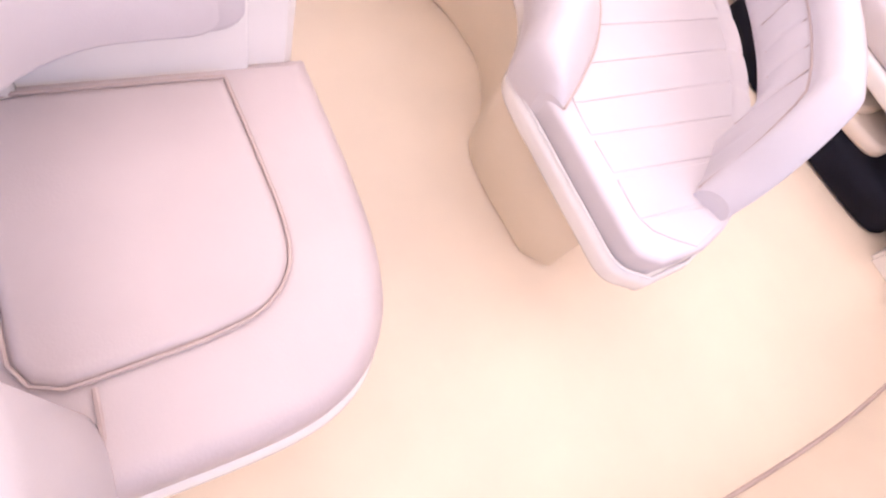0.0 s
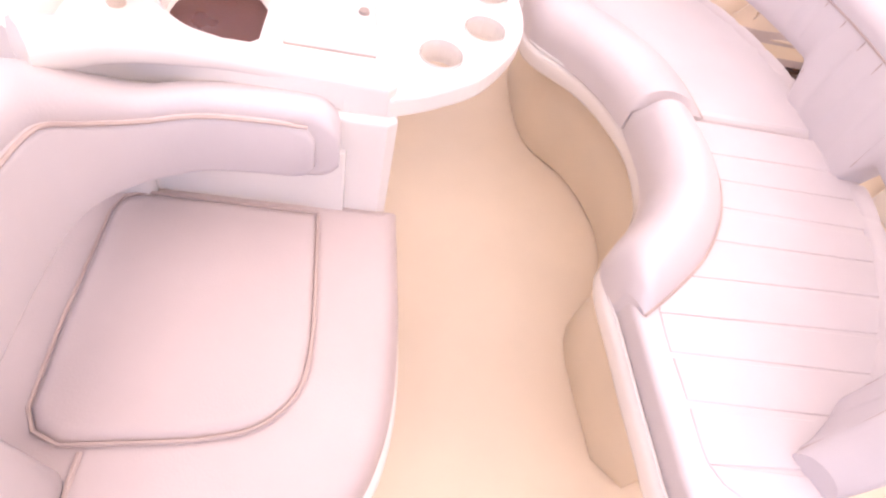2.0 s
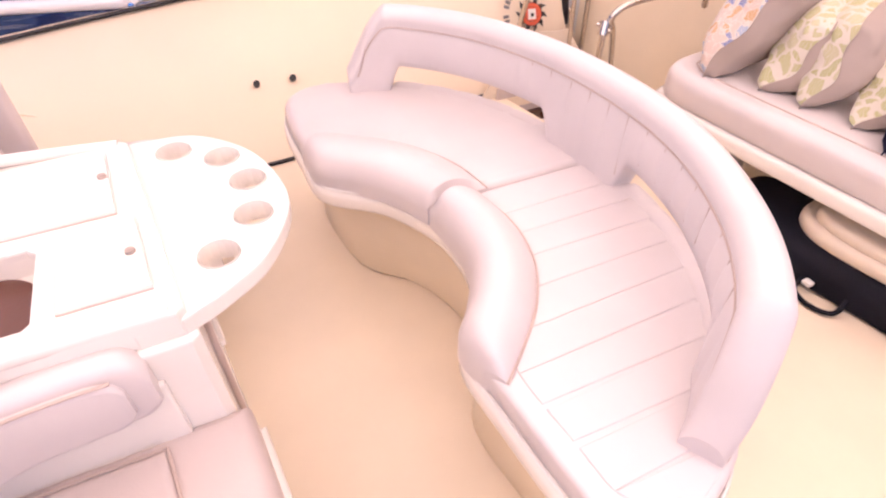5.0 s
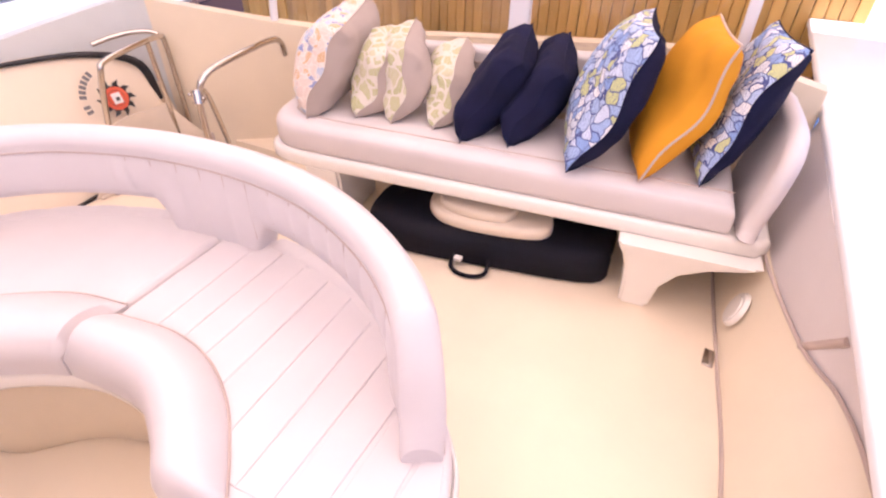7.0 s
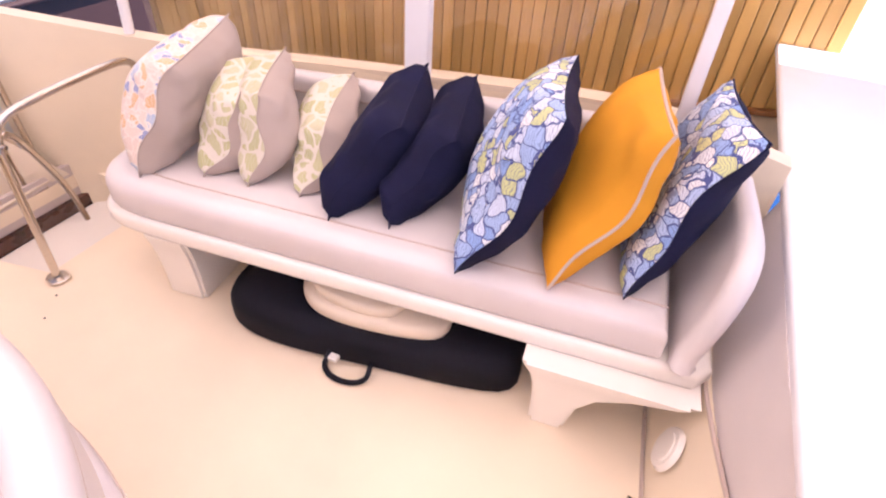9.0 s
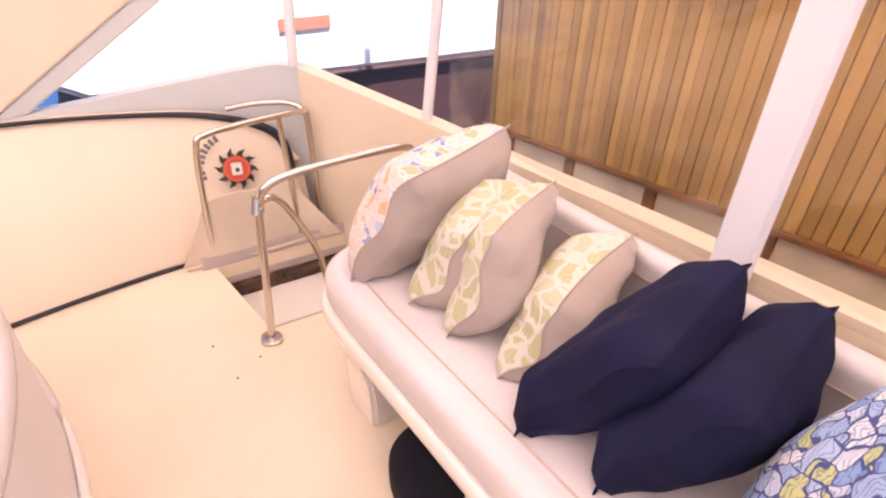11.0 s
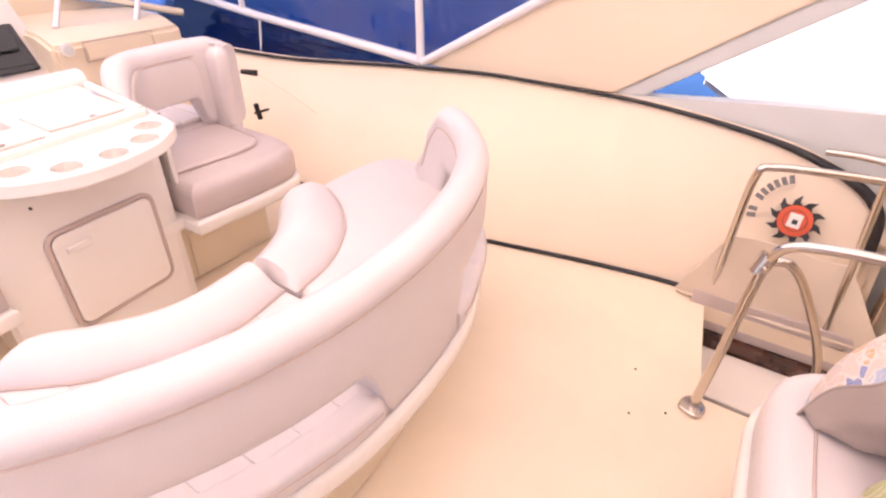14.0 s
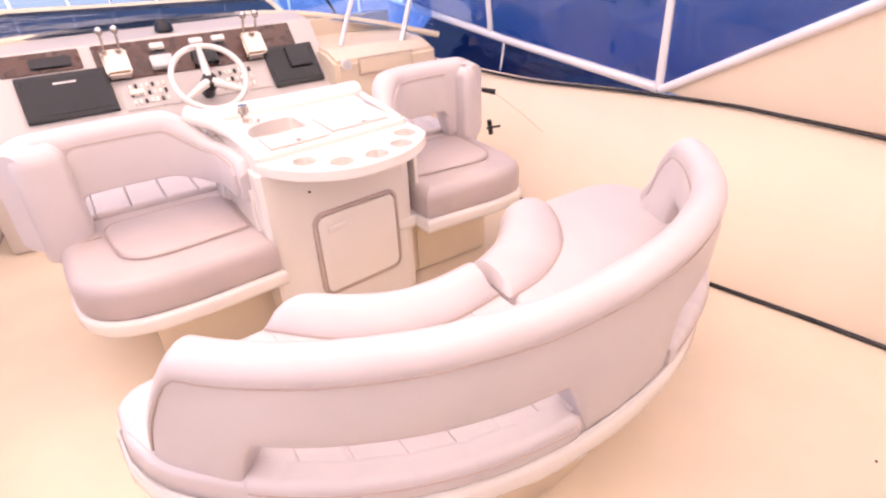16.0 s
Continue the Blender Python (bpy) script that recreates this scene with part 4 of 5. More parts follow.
b, u, a = diag((2.54, 1.10, 0.462), (2.50, 0.63, 0.83))
cushion("floral_cushion", b, u, a, 0.235, FLORAL, LINEN, "floral print cushion with plain beige linen back")
for b0, t0 in (((2.36, 1.005, 0.46), (2.35, 0.667, 0.742)), ((2.207, 0.982, 0.46), (2.28, 0.658, 0.775)), ((2.04, 0.952, 0.46), (2.095, 0.558, 0.70))):
    b, u, a = diag(b0, t0)
    cushion("lattice_cushion", b, u, a, 0.20, GREENS, LINEN, "small green lattice print cushion with beige linen back")
for b0, t0 in (((1.912, 1.012, 0.462), (1.807, 0.585, 0.797)), ((1.742, 0.962, 0.462), (1.672, 0.522, 0.768))):
    b, u, a = diag(b0, t0)
    cushion("navy_cushion", b, u, a, 0.205, NAVY, NAVY, "plain navy blue cushion leaning on its neighbour")
cushion("shell_cushion", (1.485, 1.055, 0.468), (-0.168, -0.086, 0.452), (0.075, -0.42, -0.02), 0.18, SHELLS, NAVY, "blue shell print cushion with navy back")
cushion("mustard_cushion", (1.27, 0.995, 0.468), (-0.182, -0.07, 0.445), (0.08, -0.41, -0.02), 0.16, MUSTARD, MUSTARD, "mustard yellow cushion with grey piping", PIPING)
cushion("shell_cushion", (1.067, 0.945, 0.468), (-0.146, -0.09, 0.445), (0.08, -0.38, -0.02), 0.15, SHELLS, NAVY, "blue shell print cushion against the end bolster")

# bag and folded canvas under the sofa
bag = thing("long_bag", (1.75, 0.95, 0), "long black cloth bag lying under the sofa", "bag")
part("body", pad(spline(L([(0.50, 0.0), (0.9, 0.05), (1.25, 0.07), (1.42, 0.02), (1.46, -0.12), (1.40, -0.26), (1.0, -0.30), (0.5, -0.30), (0.46, -0.14)]), 5, True), 0.003, 0.14, 0.06, 0.02, 5), BLACKBAG, bag)
hp = [(*p, z) for p, z in zip(L([(0.90, 0.055), (0.90, 0.10), (0.94, 0.125), (1.00, 0.125), (1.04, 0.10), (1.04, 0.06)]), (0.05, 0.02, 0.012, 0.012, 0.02, 0.05))]
part("handle", tube(spline(hp, 4), 0.009, 6), BLACKBAG, bag)
part("handle_tab", box(*[v for ab in zip(L([(1.0, 0.07)])[0], (0.03, 0.025)) for v in (ab[0], ab[0] + ab[1])], 0.04, 0.055, 0.003), PALE, bag, "white tab on the handle")
fold = thing("folded_canvas", (1.75, 0.85, 0.15), "folded cream canvas stowed on the black bag", "canvas")
part("fold", pad(spline(L([(0.72, -0.02), (0.95, 0.02), (1.12, -0.0), (1.2, -0.1), (1.15, -0.24), (0.8, -0.25), (0.7, -0.14)]), 5, True), 0.14, 0.19, 0.022, 0.01, 4), CANVAS, fold)
part("fold", pad(spline(L([(0.85, -0.03), (1.0, 0.0), (1.14, -0.05), (1.12, -0.2), (0.86, -0.2)]), 5, True), 0.188, 0.225, 0.016, 0.008, 4), CANVAS, fold)

# ---------------------------------------------------------------- stair rails
rail = thing("stair_rail", (2.92, 1.27, 0), "bent stainless tube rail on a bolted foot by the stairs", "rail", "stair rails")
part("tube", tube([(2.925, 1.27, 0.01), (2.945, 1.248, 0.25), (2.966, 1.226, 0.515)], 0.0135, 10), STEEL, rail, "leg tube")
part("top_tube", tube(spline([(2.964, 1.228, 0.51), (2.948, 1.20, 0.575), (2.945, 1.13, 0.603), (2.96, 0.95, 0.608), (2.985, 0.74, 0.600), (3.0, 0.66, 0.57), (3.01, 0.63, 0.5)], 6), 0.0135, 10), STEEL, rail)
part("brace", tube(spline([(2.966, 1.224, 0.52), (2.99, 1.17, 0.515), (3.03, 1.11, 0.42), (3.095, 1.02, 0.2), (3.11, 0.99, 0.02)], 5), 0.012, 8), STEEL, rail)
part("clamp", tube([(2.955, 1.237, 0.49), (2.968, 1.222, 0.54)], 0.022, 10), STEEL, rail)
part("clamp_pin", tube([(2.93, 1.22, 0.51), (3.0, 1.235, 0.52)], 0.008, 8), STEEL, rail)
part("foot", pad(spline([(2.885, 1.25), (2.93, 1.235), (2.965, 1.265), (2.95, 1.30), (2.90, 1.305)], 4, True), 0.001, 0.014, 0.005, 0.002), STEEL, rail, "oval bolted foot plate")
far = thing("stair_rail", (3.45, 1.34, 0), "stainless hoop rail along the far side of the stairs", "rail", "stair rails")
part("hoop", tube(spline([(3.49, 1.345, 0.02), (3.43, 1.335, 0.36), (3.378, 1.322, 0.57), (3.388, 1.285, 0.603), (3.43, 1.15, 0.604), (3.485, 0.98, 0.594), (3.52, 0.89, 0.580), (3.522, 0.872, 0.55), (3.518, 0.868, 0.3), (3.515, 0.866, 0.03)], 6), 0.0125, 10), STEEL, far)
part("outer_bar", tube(spline([(3.63, 1.16, 0.60), (3.605, 1.06, 0.613), (3.575, 0.96, 0.612), (3.545, 0.90, 0.598), (3.522, 0.885, 0.575)], 6), 0.011, 10), STEEL, far)
part("inner_leg", tube([(3.475, 1.0, 0.59), (3.478, 0.985, 0.3), (3.48, 0.975, 0.03)], 0.0115, 10), STEEL, far)

# canvas flap with the printed saw-blade badge on the wall's end
flap = thing("canvas_cover", (3.5, 1.15, 0), "cream canvas flap hanging beside the stairs", "canvas")
bm = bmesh.new()
nu, nv = 14, 10
lo_l, lo_r, hi_l, hi_r = Vector((3.515, 1.47, 0.01)), Vector((3.47, 0.80, 0.03)), Vector((3.45, 1.335, 0.32)), Vector((3.52, 0.98, 0.30))
g = []
for i in range(nu + 1):
    col = []
    for j in range(nv + 1):
        a, b2 = i / nu, j / nv
        p = lo_l.lerp(lo_r, a).lerp(hi_l.lerp(hi_r, a), b2)
        w = 0.02 * math.sin(7 * a + 2 * b2) * (1 - b2) + 0.015 * math.sin(math.pi * a)
        col.append(bm.verts.new(p + Vector((-0.01 - w, 0, 0.012 * math.sin(5 * a)))))
    g.append(col)
for i in range(nu):
    for j in range(nv):
        bm.faces.new((g[i][j], g[i + 1][j], g[i + 1][j + 1], g[i][j + 1]))
ret = bmesh.ops.extrude_face_region(bm, geom=bm.faces[:])
bmesh.ops.translate(bm, vec=(0.008, 0, 0), verts=[v for v in ret["geom"] if isinstance(v, bmesh.types.BMVert)])
part("flap", bm, CANVAS, flap)
part("hem", tube([(3.47, 0.82, 0.03), (3.46, 1.1, 0.022), (3.49, 1.46, 0.012)], 0.008, 6), CANVAS, flap)

# the badge lies on the padded wall: local frame across the panel
wn_ = Vector((-1, 0.18, 0.45)).normalized()
wy = Vector((0.18, 1, 0)).normalized() * -1
wz = wn_.cross(wy).normalized()
if wz.z < 0:
    wz = -wz
ORIG = Vector((3.578, 1.172, 0.366))


def decal(pts, lift, t=0.0015):
    bm = bmesh.new()
    a = [bm.verts.new(ORIG + wy * p[0] + wz * p[1] + wn_ * lift) for p in pts]
    b = [bm.verts.new(ORIG + wy * p[0] + wz * p[1] + wn_ * (lift - t)) for p in pts]
    bm.faces.new(a)
    bm.faces.new(b[::-1])
    for i in range(len(pts)):
        bm.faces.new((a[i - 1], a[i], b[i], b[i - 1]))
    return bm


badge = thing("badge", ORIG, "round orange badge with black saw teeth printed on the wall", "badge")
teeth = []
for k in range(10):
    a = -2 * math.pi * k / 10 + 0.2
    teeth += [(r_ * math.cos(a - d), r_ * math.sin(a - d)) for r_, d in ((0.054, 0.0), (0.070, 0.13), (0.087, 0.42), (0.063, 0.40), (0.056, 0.55))]
part("saw_teeth", decal(teeth, 0.012), INK, badge, "black saw teeth", False)
part("disc", decal(ring((0, 0), 0.053, 24), 0.014), RED, badge, "orange disc", False)
part("ring_mark", decal(ring((0, 0), 0.036, 20), 0.0155), INK, badge, "black ring", False)
part("inner_disc", decal(ring((0, 0), 0.034, 20), 0.017), RED, badge, "orange centre", False)
part("centre_mark", decal([(-0.02, -0.024), (0.02, -0.024), (0.02, 0.024), (-0.02, 0.024)], 0.0185), PALE, badge, "white block", False)
part("centre_mark", decal([(-0.006, -0.012), (0.010, -0.012), (0.010, 0.004), (-0.006, 0.004)], 0.020), INK, badge, "black block", False)
for k in range(9):
    a = radians(192 - 9.5 * k)
    if k in (2,):
        continue
    c = Vector((0.135 * math.cos(a), 0.135 * math.sin(a) + 0.005))
    e1, e2 = Vector((math.cos(a), math.sin(a))) * 0.014, Vector((-math.sin(a), math.cos(a))) * 0.0075
    part("letter_bar", decal([tuple(c - e1 - e2), tuple(c + e1 - e2), tuple(c + e1 + e2), tuple(c - e1 + e2)], 0.012), GREYINK, badge, "", False)

# ---------------------------------------------------------------- small fittings
plate = thing("deck_plate", (0.90, 1.21, 0), "small grey metal plate set in the deck", "deck plate")
part("plate", pad([(0.87, 1.17), (0.905, 1.165), (0.91, 1.245), (0.875, 1.25)], 0.0005, 0.006, 0.003, 0.001), STEEL, plate)
vent = thing("round_vent", (0.845, 1.13, 0.11), "round white vent cover on the port ledge", "vent")
bm = bmesh.new()
bmesh.ops.create_cone(bm, cap_ends=True, segments=28, radius1=0.066, radius2=0.058, depth=0.014, matrix=Matrix.Translation((0.851, 1.06, 0.12)) @ Matrix.Rotation(radians(70), 4, "Y"))
part("cover", bm, GEL, vent)
bm = bmesh.new()
bmesh.ops.create_cone(bm, cap_ends=True, segments=28, radius1=0.046, radius2=0.043, depth=0.012, matrix=Matrix.Translation((0.856, 1.06, 0.122)) @ Matrix.Rotation(radians(70), 4, "Y"))
part("inner_disc", bm, GEL, vent)
peg = thing("grab_bar", (0.72, 1.37, 0.27), "short beige bar sticking out of the port ledge", "bar")
part("bar", tube([(0.712, 1.325, 0.262), (0.66, 1.42, 0.40)], 0.013, 12), PIPING, peg)
for hx, yy, hz in ((3.598, 2.395, 0.266), (3.596, 2.554, 0.271)):
    hole = thing("wall_hole", (hx, yy, hz), "dark round bolt hole in the coaming wall", "hole", "holes in the coaming wall")
    bm = bmesh.new()
    bmesh.ops.create_cone(bm, cap_ends=True, segments=14, radius1=0.014, radius2=0.014, depth=0.024, matrix=Matrix.Translation((hx, yy, hz)) @ Matrix.Rotation(radians(-50), 4, "Y"))
    part("bore", bm, RUBBER, hole)
for x_, y_ in ((2.80, 1.42), (2.86, 1.33), (2.99, 1.46)):
    sc = thing("deck_screw", (x_, y_, 0), "tiny dark screw head in the deck", "screw", "screws in the deck")
    bm = bmesh.new()
    bmesh.ops.create_cone(bm, cap_ends=True, segments=8, radius1=0.004, radius2=0.003, depth=0.003, matrix=Matrix.Translation((x_, y_, 0.0015)))
    part("head", bm, RUBBER, sc)
lev = thing("wall_lever", (3.5, 3.75, 0.5), "black grip lever on the coaming beside the seat", "lever")
part("arm", tube([(3.33, 3.8, 0.53), (3.42, 3.74, 0.515)], 0.004, 6), STEEL, lev)
part("grip", tube([(3.40, 3.755, 0.52), (3.46, 3.70, 0.505)], [0.012, 0.016], 8), RUBBER, lev)
part("stay", tube([(3.46, 3.70, 0.50), (3.50, 3.52, 0.42), (3.515, 3.36, 0.345)], 0.004, 6), CREAM, lev)
lev2 = thing("wall_latch", (3.38, 3.66, 0.33), "black latch knob on the coaming beside the seat", "latch")
part("stem", tube([(3.46, 3.66, 0.32), (3.34, 3.62, 0.34)], 0.007, 8), RUBBER, lev2)
part("knob", tube([(3.37, 3.625, 0.30), (3.36, 3.63, 0.38)], 0.014, 8), RUBBER, lev2)

# ---------------------------------------------------------------- helm


def dp(x, z, lift=0.0):
    """A place on the slanting dash."""
    return Vector((x, 4.45 + (z - 0.5) * 0.831 - 0.77 * lift, z + 0.64 * lift))


def on_dash(x0, x1, z0, z1, lift0, lift1, bev=0.004):
    bm = bmesh.new()
    a = [bm.verts.new(dp(x, z, lift0)) for x, z in ((x0, z0), (x1, z0), (x1, z1), (x0, z1))]
    b = [bm.verts.new(dp(x, z, lift1)) for x, z in ((x0, z0), (x1, z0), (x1, z1), (x0, z1))]
    bm.faces.new(a)
    bm.faces.new(b[::-1])
    for i in range(4):
        bm.faces.new((a[i - 1], a[i], b[i], b[i - 1]))
    if bev:
        bmesh.ops.bevel(bm, geom=bm.edges[:], offset=bev, segments=2, affect="EDGES")
    return bm


dash = thing("helm_dash", (2.0, 4.7, 0), "white helm dash with walnut strips, screens and switches", "dash")
part("face", side_plate([(4.40, 0.003), (4.40, 0.44), (4.76, 0.872), (5.1, 0.90), (5.1, 0.003)], 1.0, 2.84, 0.01), DASHW, dash)
part("walnut_strip", on_dash(1.22, 1.575, 0.775, 0.862, 0.0, 0.006), WALNUT, dash)
part("walnut_strip", on_dash(1.63, 2.69, 0.70, 0.862, 0.0, 0.006), WALNUT, dash)
for x0, x1, z0, z1 in ((1.265, 1.665, 0.575, 0.762), (2.475, 2.775, 0.553, 0.745)):
    sc = part("screen", on_dash(x0, x1, z0, z1, 0.0, 0.022), PLASTIC, dash, "dark chart screen")
    part("glass", on_dash(x0 + 0.02, x1 - 0.02, z0 + 0.02, z1 - 0.02, 0.022, 0.025, 0.0), SCREEN, sc)
part("maker_bar", on_dash(1.42, 1.52, 0.715, 0.722, 0.025, 0.027, 0), PALE, dash, "white maker's mark")
part("shade_hood", on_dash(2.60, 2.735, 0.63, 0.735, 0.025, 0.04), PLASTIC, dash)
part("strip_radio", on_dash(1.35, 1.53, 0.79, 0.835, 0.006, 0.016), PLASTIC, dash, "small black instrument")
part("switch_panel", on_dash(1.69, 2.46, 0.565, 0.69, 0.0, 0.006), DASHW, dash, "white switch panel")
for i in range(14):
    for j in range(3):
        x_ = 1.735 + 0.027 * i + (0.27 if i > 6 else 0)
        if x_ < 2.44:
            part("switch", on_dash(x_, x_ + 0.014, 0.585 + 0.034 * j, 0.605 + 0.034 * j, 0.006, 0.013, 0.002), (GEL, PLASTIC, STEEL)[(i * 2 + j) % 3], dash)
part("ignition", on_dash(1.73, 1.80, 0.625, 0.65, 0.006, 0.02), STEEL, dash)
for x_ in (1.93, 2.13, 2.25):
    g_ = part("gauge", tube([dp(x_, 0.775, 0.0), dp(x_, 0.775, 0.03)], 0.034, 16), PLASTIC, dash)
    part("hood", on_dash(x_ - 0.03, x_ + 0.04, 0.80, 0.825, 0.02, 0.05), GEL, g_)
part("instrument", on_dash(2.09, 2.22, 0.71, 0.765, 0.006, 0.04), PLASTIC, dash, "black instrument pod")
part("instrument", on_dash(1.88, 1.99, 0.72, 0.775, 0.006, 0.04), GREY, dash, "grey instrument pod")
for x_ in (1.72, 2.43):
    th = thing("throttle", dp(x_, 0.74), "twin chrome throttle control with round knobs", "throttle", "throttles")
    part("housing", on_dash(x_ - 0.06, x_ + 0.06, 0.70, 0.81, 0.006, 0.075, 0.012), STEEL, th)
    for dx in (-0.035, 0.035):
        a, b2 = dp(x_ + dx, 0.80, 0.06), dp(x_ + dx, 0.84, 0.17)
        lv = part("lever", tube([a, a.lerp(b2, 0.6), b2], 0.006, 8), STEEL, th)
        bm = bmesh.new()
        bmesh.ops.create_uvsphere(bm, u_segments=12, v_segments=8, radius=0.02, matrix=Matrix.Translation(b2))
        part("knob", bm, STEEL, lv)
wheel = thing("steering_wheel", (2.1, 4.36, 0.69), "white steering wheel with thick rim and three spokes", "wheel")
W = Matrix.Translation((2.10, 4.36, 0.70)) @ Matrix.Rotation(radians(50), 4, "X")
part("rim", tube([W @ Vector((0.18 * math.cos(a), 0.18 * math.sin(a), 0)) for a in [2 * math.pi * k / 40 for k in range(41)]], 0.0155, 10, False), GEL, wheel)
part("hub", tube([W @ Vector((0, 0, -0.06)), W @ Vector((0, 0, -0.01))], [0.045, 0.035], 16), PLASTIC, wheel, "dark hub")
for a in (90, 215, 325):
    d = Vector((math.cos(radians(a)), math.sin(radians(a)), 0))
    part("spoke", tube([W @ (d * 0.02 + Vector((0, 0, -0.03))), W @ (d * 0.1 + Vector((0, 0, -0.015))), W @ (d * 0.175)], [0.026, 0.019, 0.014], 8), GEL, wheel)
part("column", tube([W @ Vector((0, 0, -0.05)), W @ Vector((0, 0, -0.16))], 0.035, 14), PLASTIC, wheel)

pod = thing("side_locker", (3.1, 4.55, 0), "cream side locker with round speaker beside the dash", "locker")
part("body", side_plate([(4.34, 0.003), (4.36, 0.665), (4.5, 0.715), (5.1, 0.74), (5.1, 0.003)], 2.80, 3.50, 0.02), CREAM, pod)
part("door", box(2.95, 3.30, 4.338, 4.352, 0.585, 0.665, 0.006), CREAM, pod, "recessed cream door")
dg = [(2.94, 0.577), (3.31, 0.577), (3.31, 0.672), (2.94, 0.672), (2.94, 0.577)]
part("door_rim", tube([(a, 4.341, b2) for a, b2 in dg], 0.004, 6), PIPING, pod)
part("speaker", tube([(2.865, 4.352, 0.65), (2.865, 4.335, 0.65)], [0.034, 0.032], 18), GEL, pod, "round speaker")
part("speaker_cone", tube([(2.865, 4.338, 0.65), (2.865, 4.331, 0.65)], 0.022, 16), GREY, pod)
comp = thing("compass", (2.02, 4.86, 0.9), "small black compass on the dash top", "compass")
part("bowl", tube([(2.02, 4.86, 0.885), (2.02, 4.86, 0.925), (2.02, 4.86, 0.95)], [0.05, 0.045, 0.02], 14), PLASTIC, comp)

ws = thing("windscreen", (2.2, 5.15, 0.9), "raked clear windscreen in cream frames ahead of the helm", "windscreen", "", "structure")
part("lower_rail", tube(spline([(0.9, 4.7, 0.86), (1.2, 5.0, 0.895), (2.0, 5.12, 0.905), (2.75, 5.05, 0.885), (3.3, 4.9, 0.79), (3.75, 4.7, 0.67)], 5), 0.022, 8), CREAM, ws)
part("upper_rail", tube(spline([(0.9, 4.9, 1.05), (1.3, 5.2, 1.02), (2.0, 5.27, 0.99), (2.75, 5.22, 0.975), (3.4, 5.08, 1.0), (3.85, 4.9, 1.0)], 5), 0.022, 8), CREAM, ws)
part("mullion", tube([(2.78, 5.04, 0.88), (2.73, 5.22, 0.975)], 0.018, 8), CREAM, ws)
part("strut", tube([(2.93, 4.55, 0.72), (3.2, 4.75, 1.1), (3.4, 4.8, 1.5)], 0.014, 8), POSTW, ws, "white canopy strut")
part("strut", tube([(3.33, 4.5, 0.70), (3.5, 4.6, 1.0), (3.65, 4.7, 1.4)], 0.016, 8), POSTW, ws, "white canopy strut")
part("wiper", tube([(3.12, 4.97, 0.84), (3.0, 5.15, 1.16)], 0.010, 6), RUBBER, ws, "black wiper arm")
pane("pane", [(1.2, 5.02, 0.9), (2.76, 5.06, 0.89), (2.72, 5.22, 0.975), (1.2, 5.18, 1.02)], SMOKE, ws)
pane("pane", [(2.80, 5.04, 0.88), (3.72, 4.72, 0.68), (3.83, 4.92, 1.0), (2.80, 5.22, 0.975)], AZURE, ws)

# ---------------------------------------------------------------- beyond the boat
fore = thing("foredeck", (2.2, 6.5, 0.4), "white foredeck with guard rails ahead of the windscreen", "deck", "", "structure")
part("deck", pad([(0.75, 5.13), (3.75, 5.13)] + [tuple(p) for p in spline([(3.7, 6.2), (3.35, 7.6), (2.8, 8.9), (2.2, 9.7), (1.6, 8.9), (1.05, 7.6), (0.7, 6.2)], 4)], 0.30, 0.42, 0.03, 0.02), GEL, fore)
for sx in (-1, 1):
    line = spline([(2.2 + sx * 1.40, 5.6, 0.98), (2.2 + sx * 1.25, 6.8, 1.0), (2.2 + sx * 0.95, 8.0, 1.02), (2.2 + sx * 0.45, 9.1, 1.04), (2.2, 9.55, 1.05)], 5)
    part("rail", tube(line, 0.02, 8), POSTW, fore, "white guard rail")
    for p in line[0::5]:
        part("stanchion", tube([(p.x, p.y, 0.41), (p.x, p.y, p.z)], 0.014, 8), POSTW, fore)
part("hatch", pad([(1.85, 6.4), (2.55, 6.4), (2.55, 7.1), (1.85, 7.1)], 0.415, 0.47, 0.02, 0.01), GREY, fore, "grey deck hatch")
fixed("water", box(-400, 400, -400, 400, -2.6, -2.5, 0), WATER, "dark blue harbour water reaching the horizon", "water", False)
shed = thing("slatted_shed", (2.0, -1.0, -2.5), "brown timber shed wall of upright slats beyond the stern", "building", "", "structure")
SLOPE = 0.125


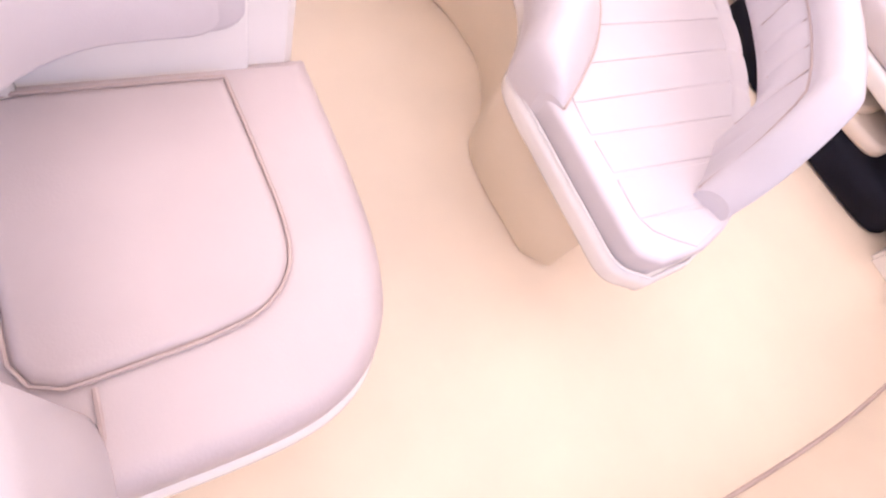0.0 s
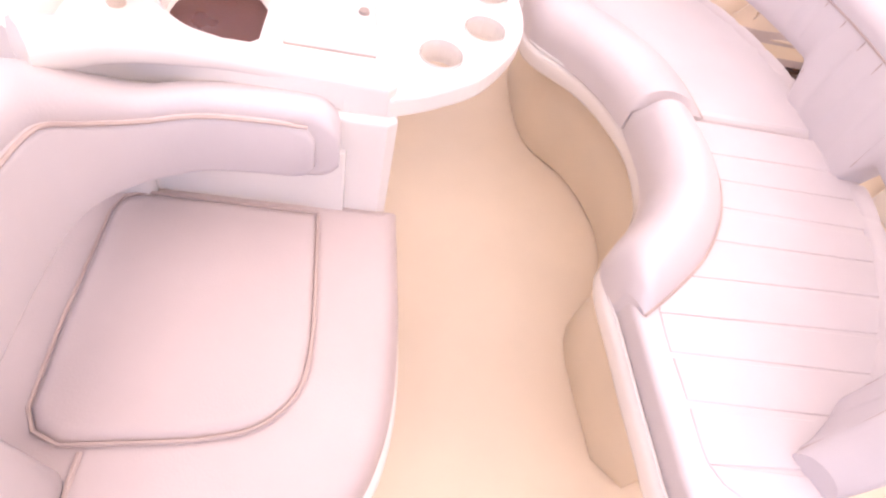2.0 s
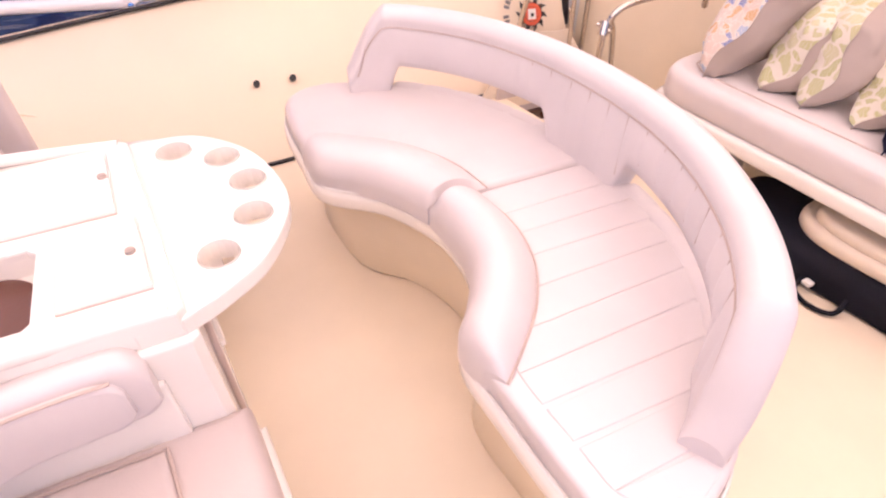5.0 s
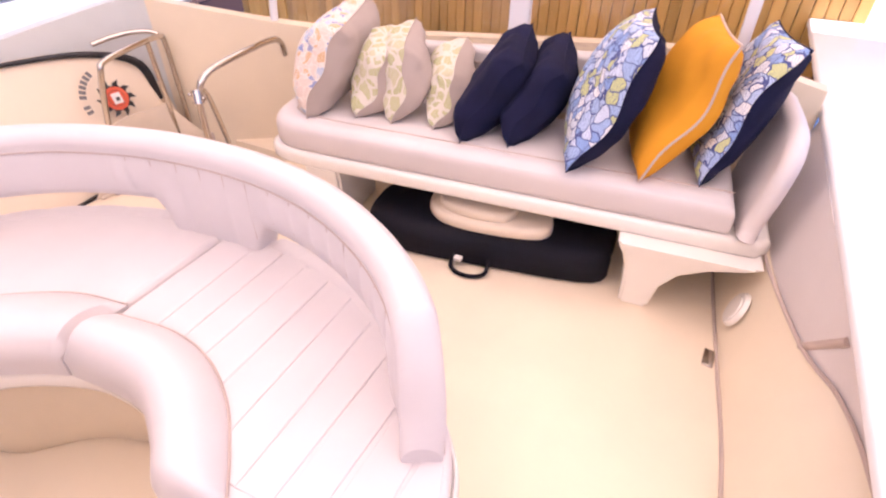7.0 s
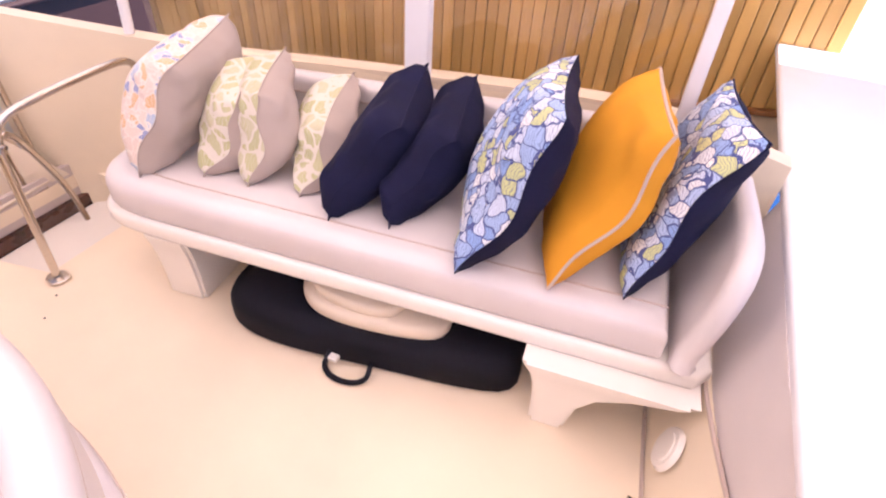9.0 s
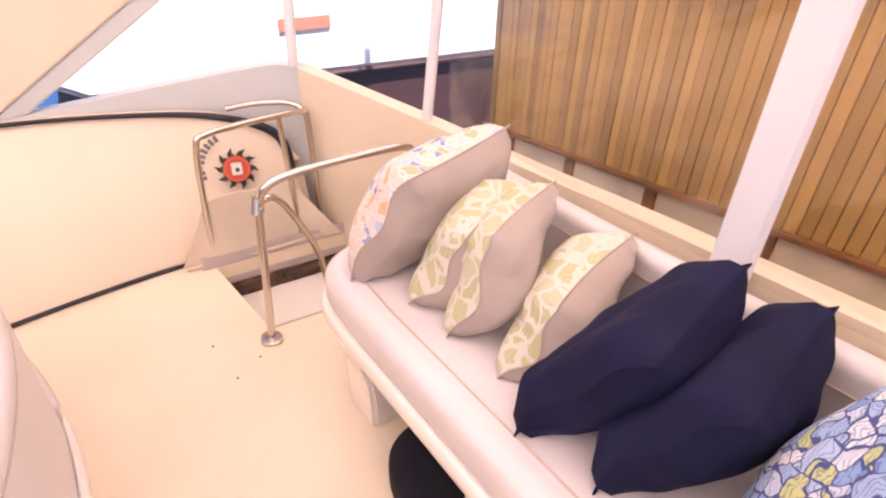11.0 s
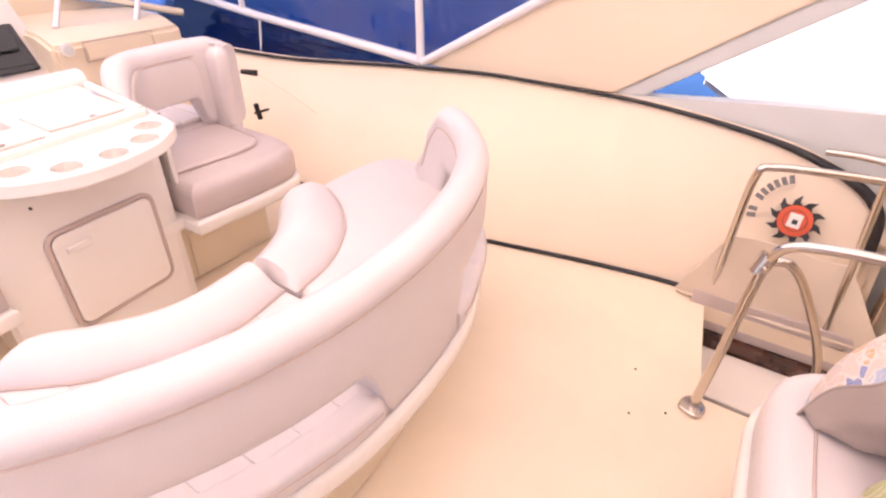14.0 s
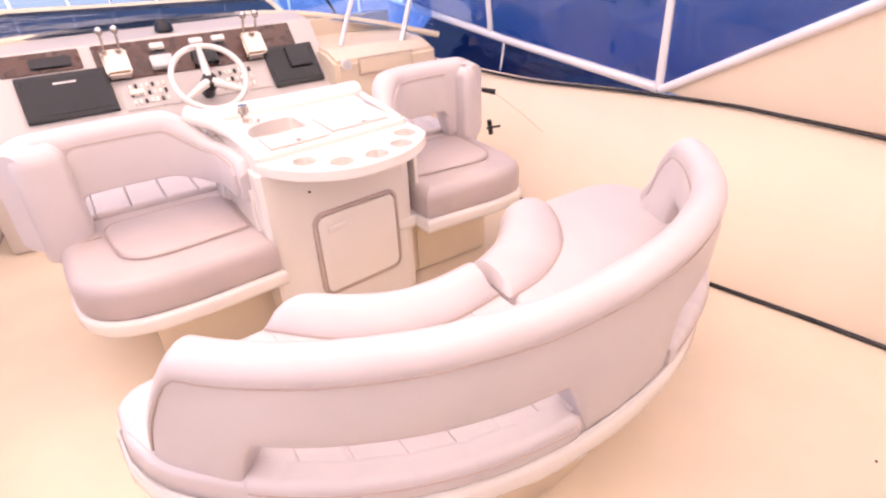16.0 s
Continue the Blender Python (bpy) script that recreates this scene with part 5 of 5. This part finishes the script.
def on_shed(x0, x1, y0, y1, z0, z1, bev):
    """A board of the shed, following the slope of its foot rail as seen from the trimmed deck."""
    bm = box(x0, x1, y0, y1, z0, z1, bev)
    for v in bm.verts:
        v.co.z -= SLOPE * (v.co.x - 1.68)
    return bm


part("backing", box(0.5, 4.85, -1.12, -1.04, -2.4, 3.6, 0), STUD, shed)
part("fascia", on_shed(0.5, 4.85, -1.03, -0.96, -0.16, 0.125, 0.006), PLANK, shed, "pale horizontal plank")
part("fascia", on_shed(0.5, 4.85, -1.03, -0.97, -0.42, -0.175, 0.006), PLANK, shed, "pale horizontal plank")
for x_ in (1.10, 1.76, 2.44, 3.13, 3.8, 4.45):
    part("stud", on_shed(x_, x_ + 0.08, -1.0, -0.94, -1.4, 0.128, 0.006), STUD, shed)
part("lower_rail", on_shed(0.5, 4.85, -0.96, -0.92, 0.127, 0.155, 0.004), STUD, shed, "brown rail under the slats")
slat_me = bpy.data.meshes.new("slat")
bm = box(-0.0315, 0.0315, -0.02, 0.02, 0.14, 3.9, 0.009)
bm.to_mesh(slat_me)
bm.free()
slat_me.materials.append(SLAT)
for k in range(46, 112):
    sl = new("slat", slat_me)
    sl.parent = shed
    sl.matrix_parent_inverse = Matrix.Translation(-Vector(shed.location))
    sl.location = (-2.5 + 0.0655 * k, -0.985 + 0.003 * math.sin(k * 2.1), 0.002 * (k % 3) - SLOPE * (-2.5 + 0.0655 * k - 1.68))

nb = thing("neighbour_boat", (9, 0, -2.6), "white motor boat moored alongside with dark lower hull", "boat")
part("topside", side_plate([(-2.65, -0.40), (1.75, -0.32), (2.15, -0.1), (1.9, 1.2), (1.4, 2.6), (-2.4, 2.6)], 7.0, 11.5, 0.06), BOATW, nb)
part("hull", side_plate([(-6.5, -2.6), (2.0, -2.6), (2.0, -0.32), (-6.5, -0.46)], 7.08, 11.4, 0.03), DARKHULL, nb, "dark brown lower hull")
part("rub_rail", tube([(7.0, -2.65, -0.40), (7.0, 1.75, -0.32)], 0.03, 8), DARKHULL, nb)
part("vent_slot", box(6.97, 6.998, -0.5, 0.02, 0.10, 0.22, 0.004), SALMON, nb, "pale pink vent")
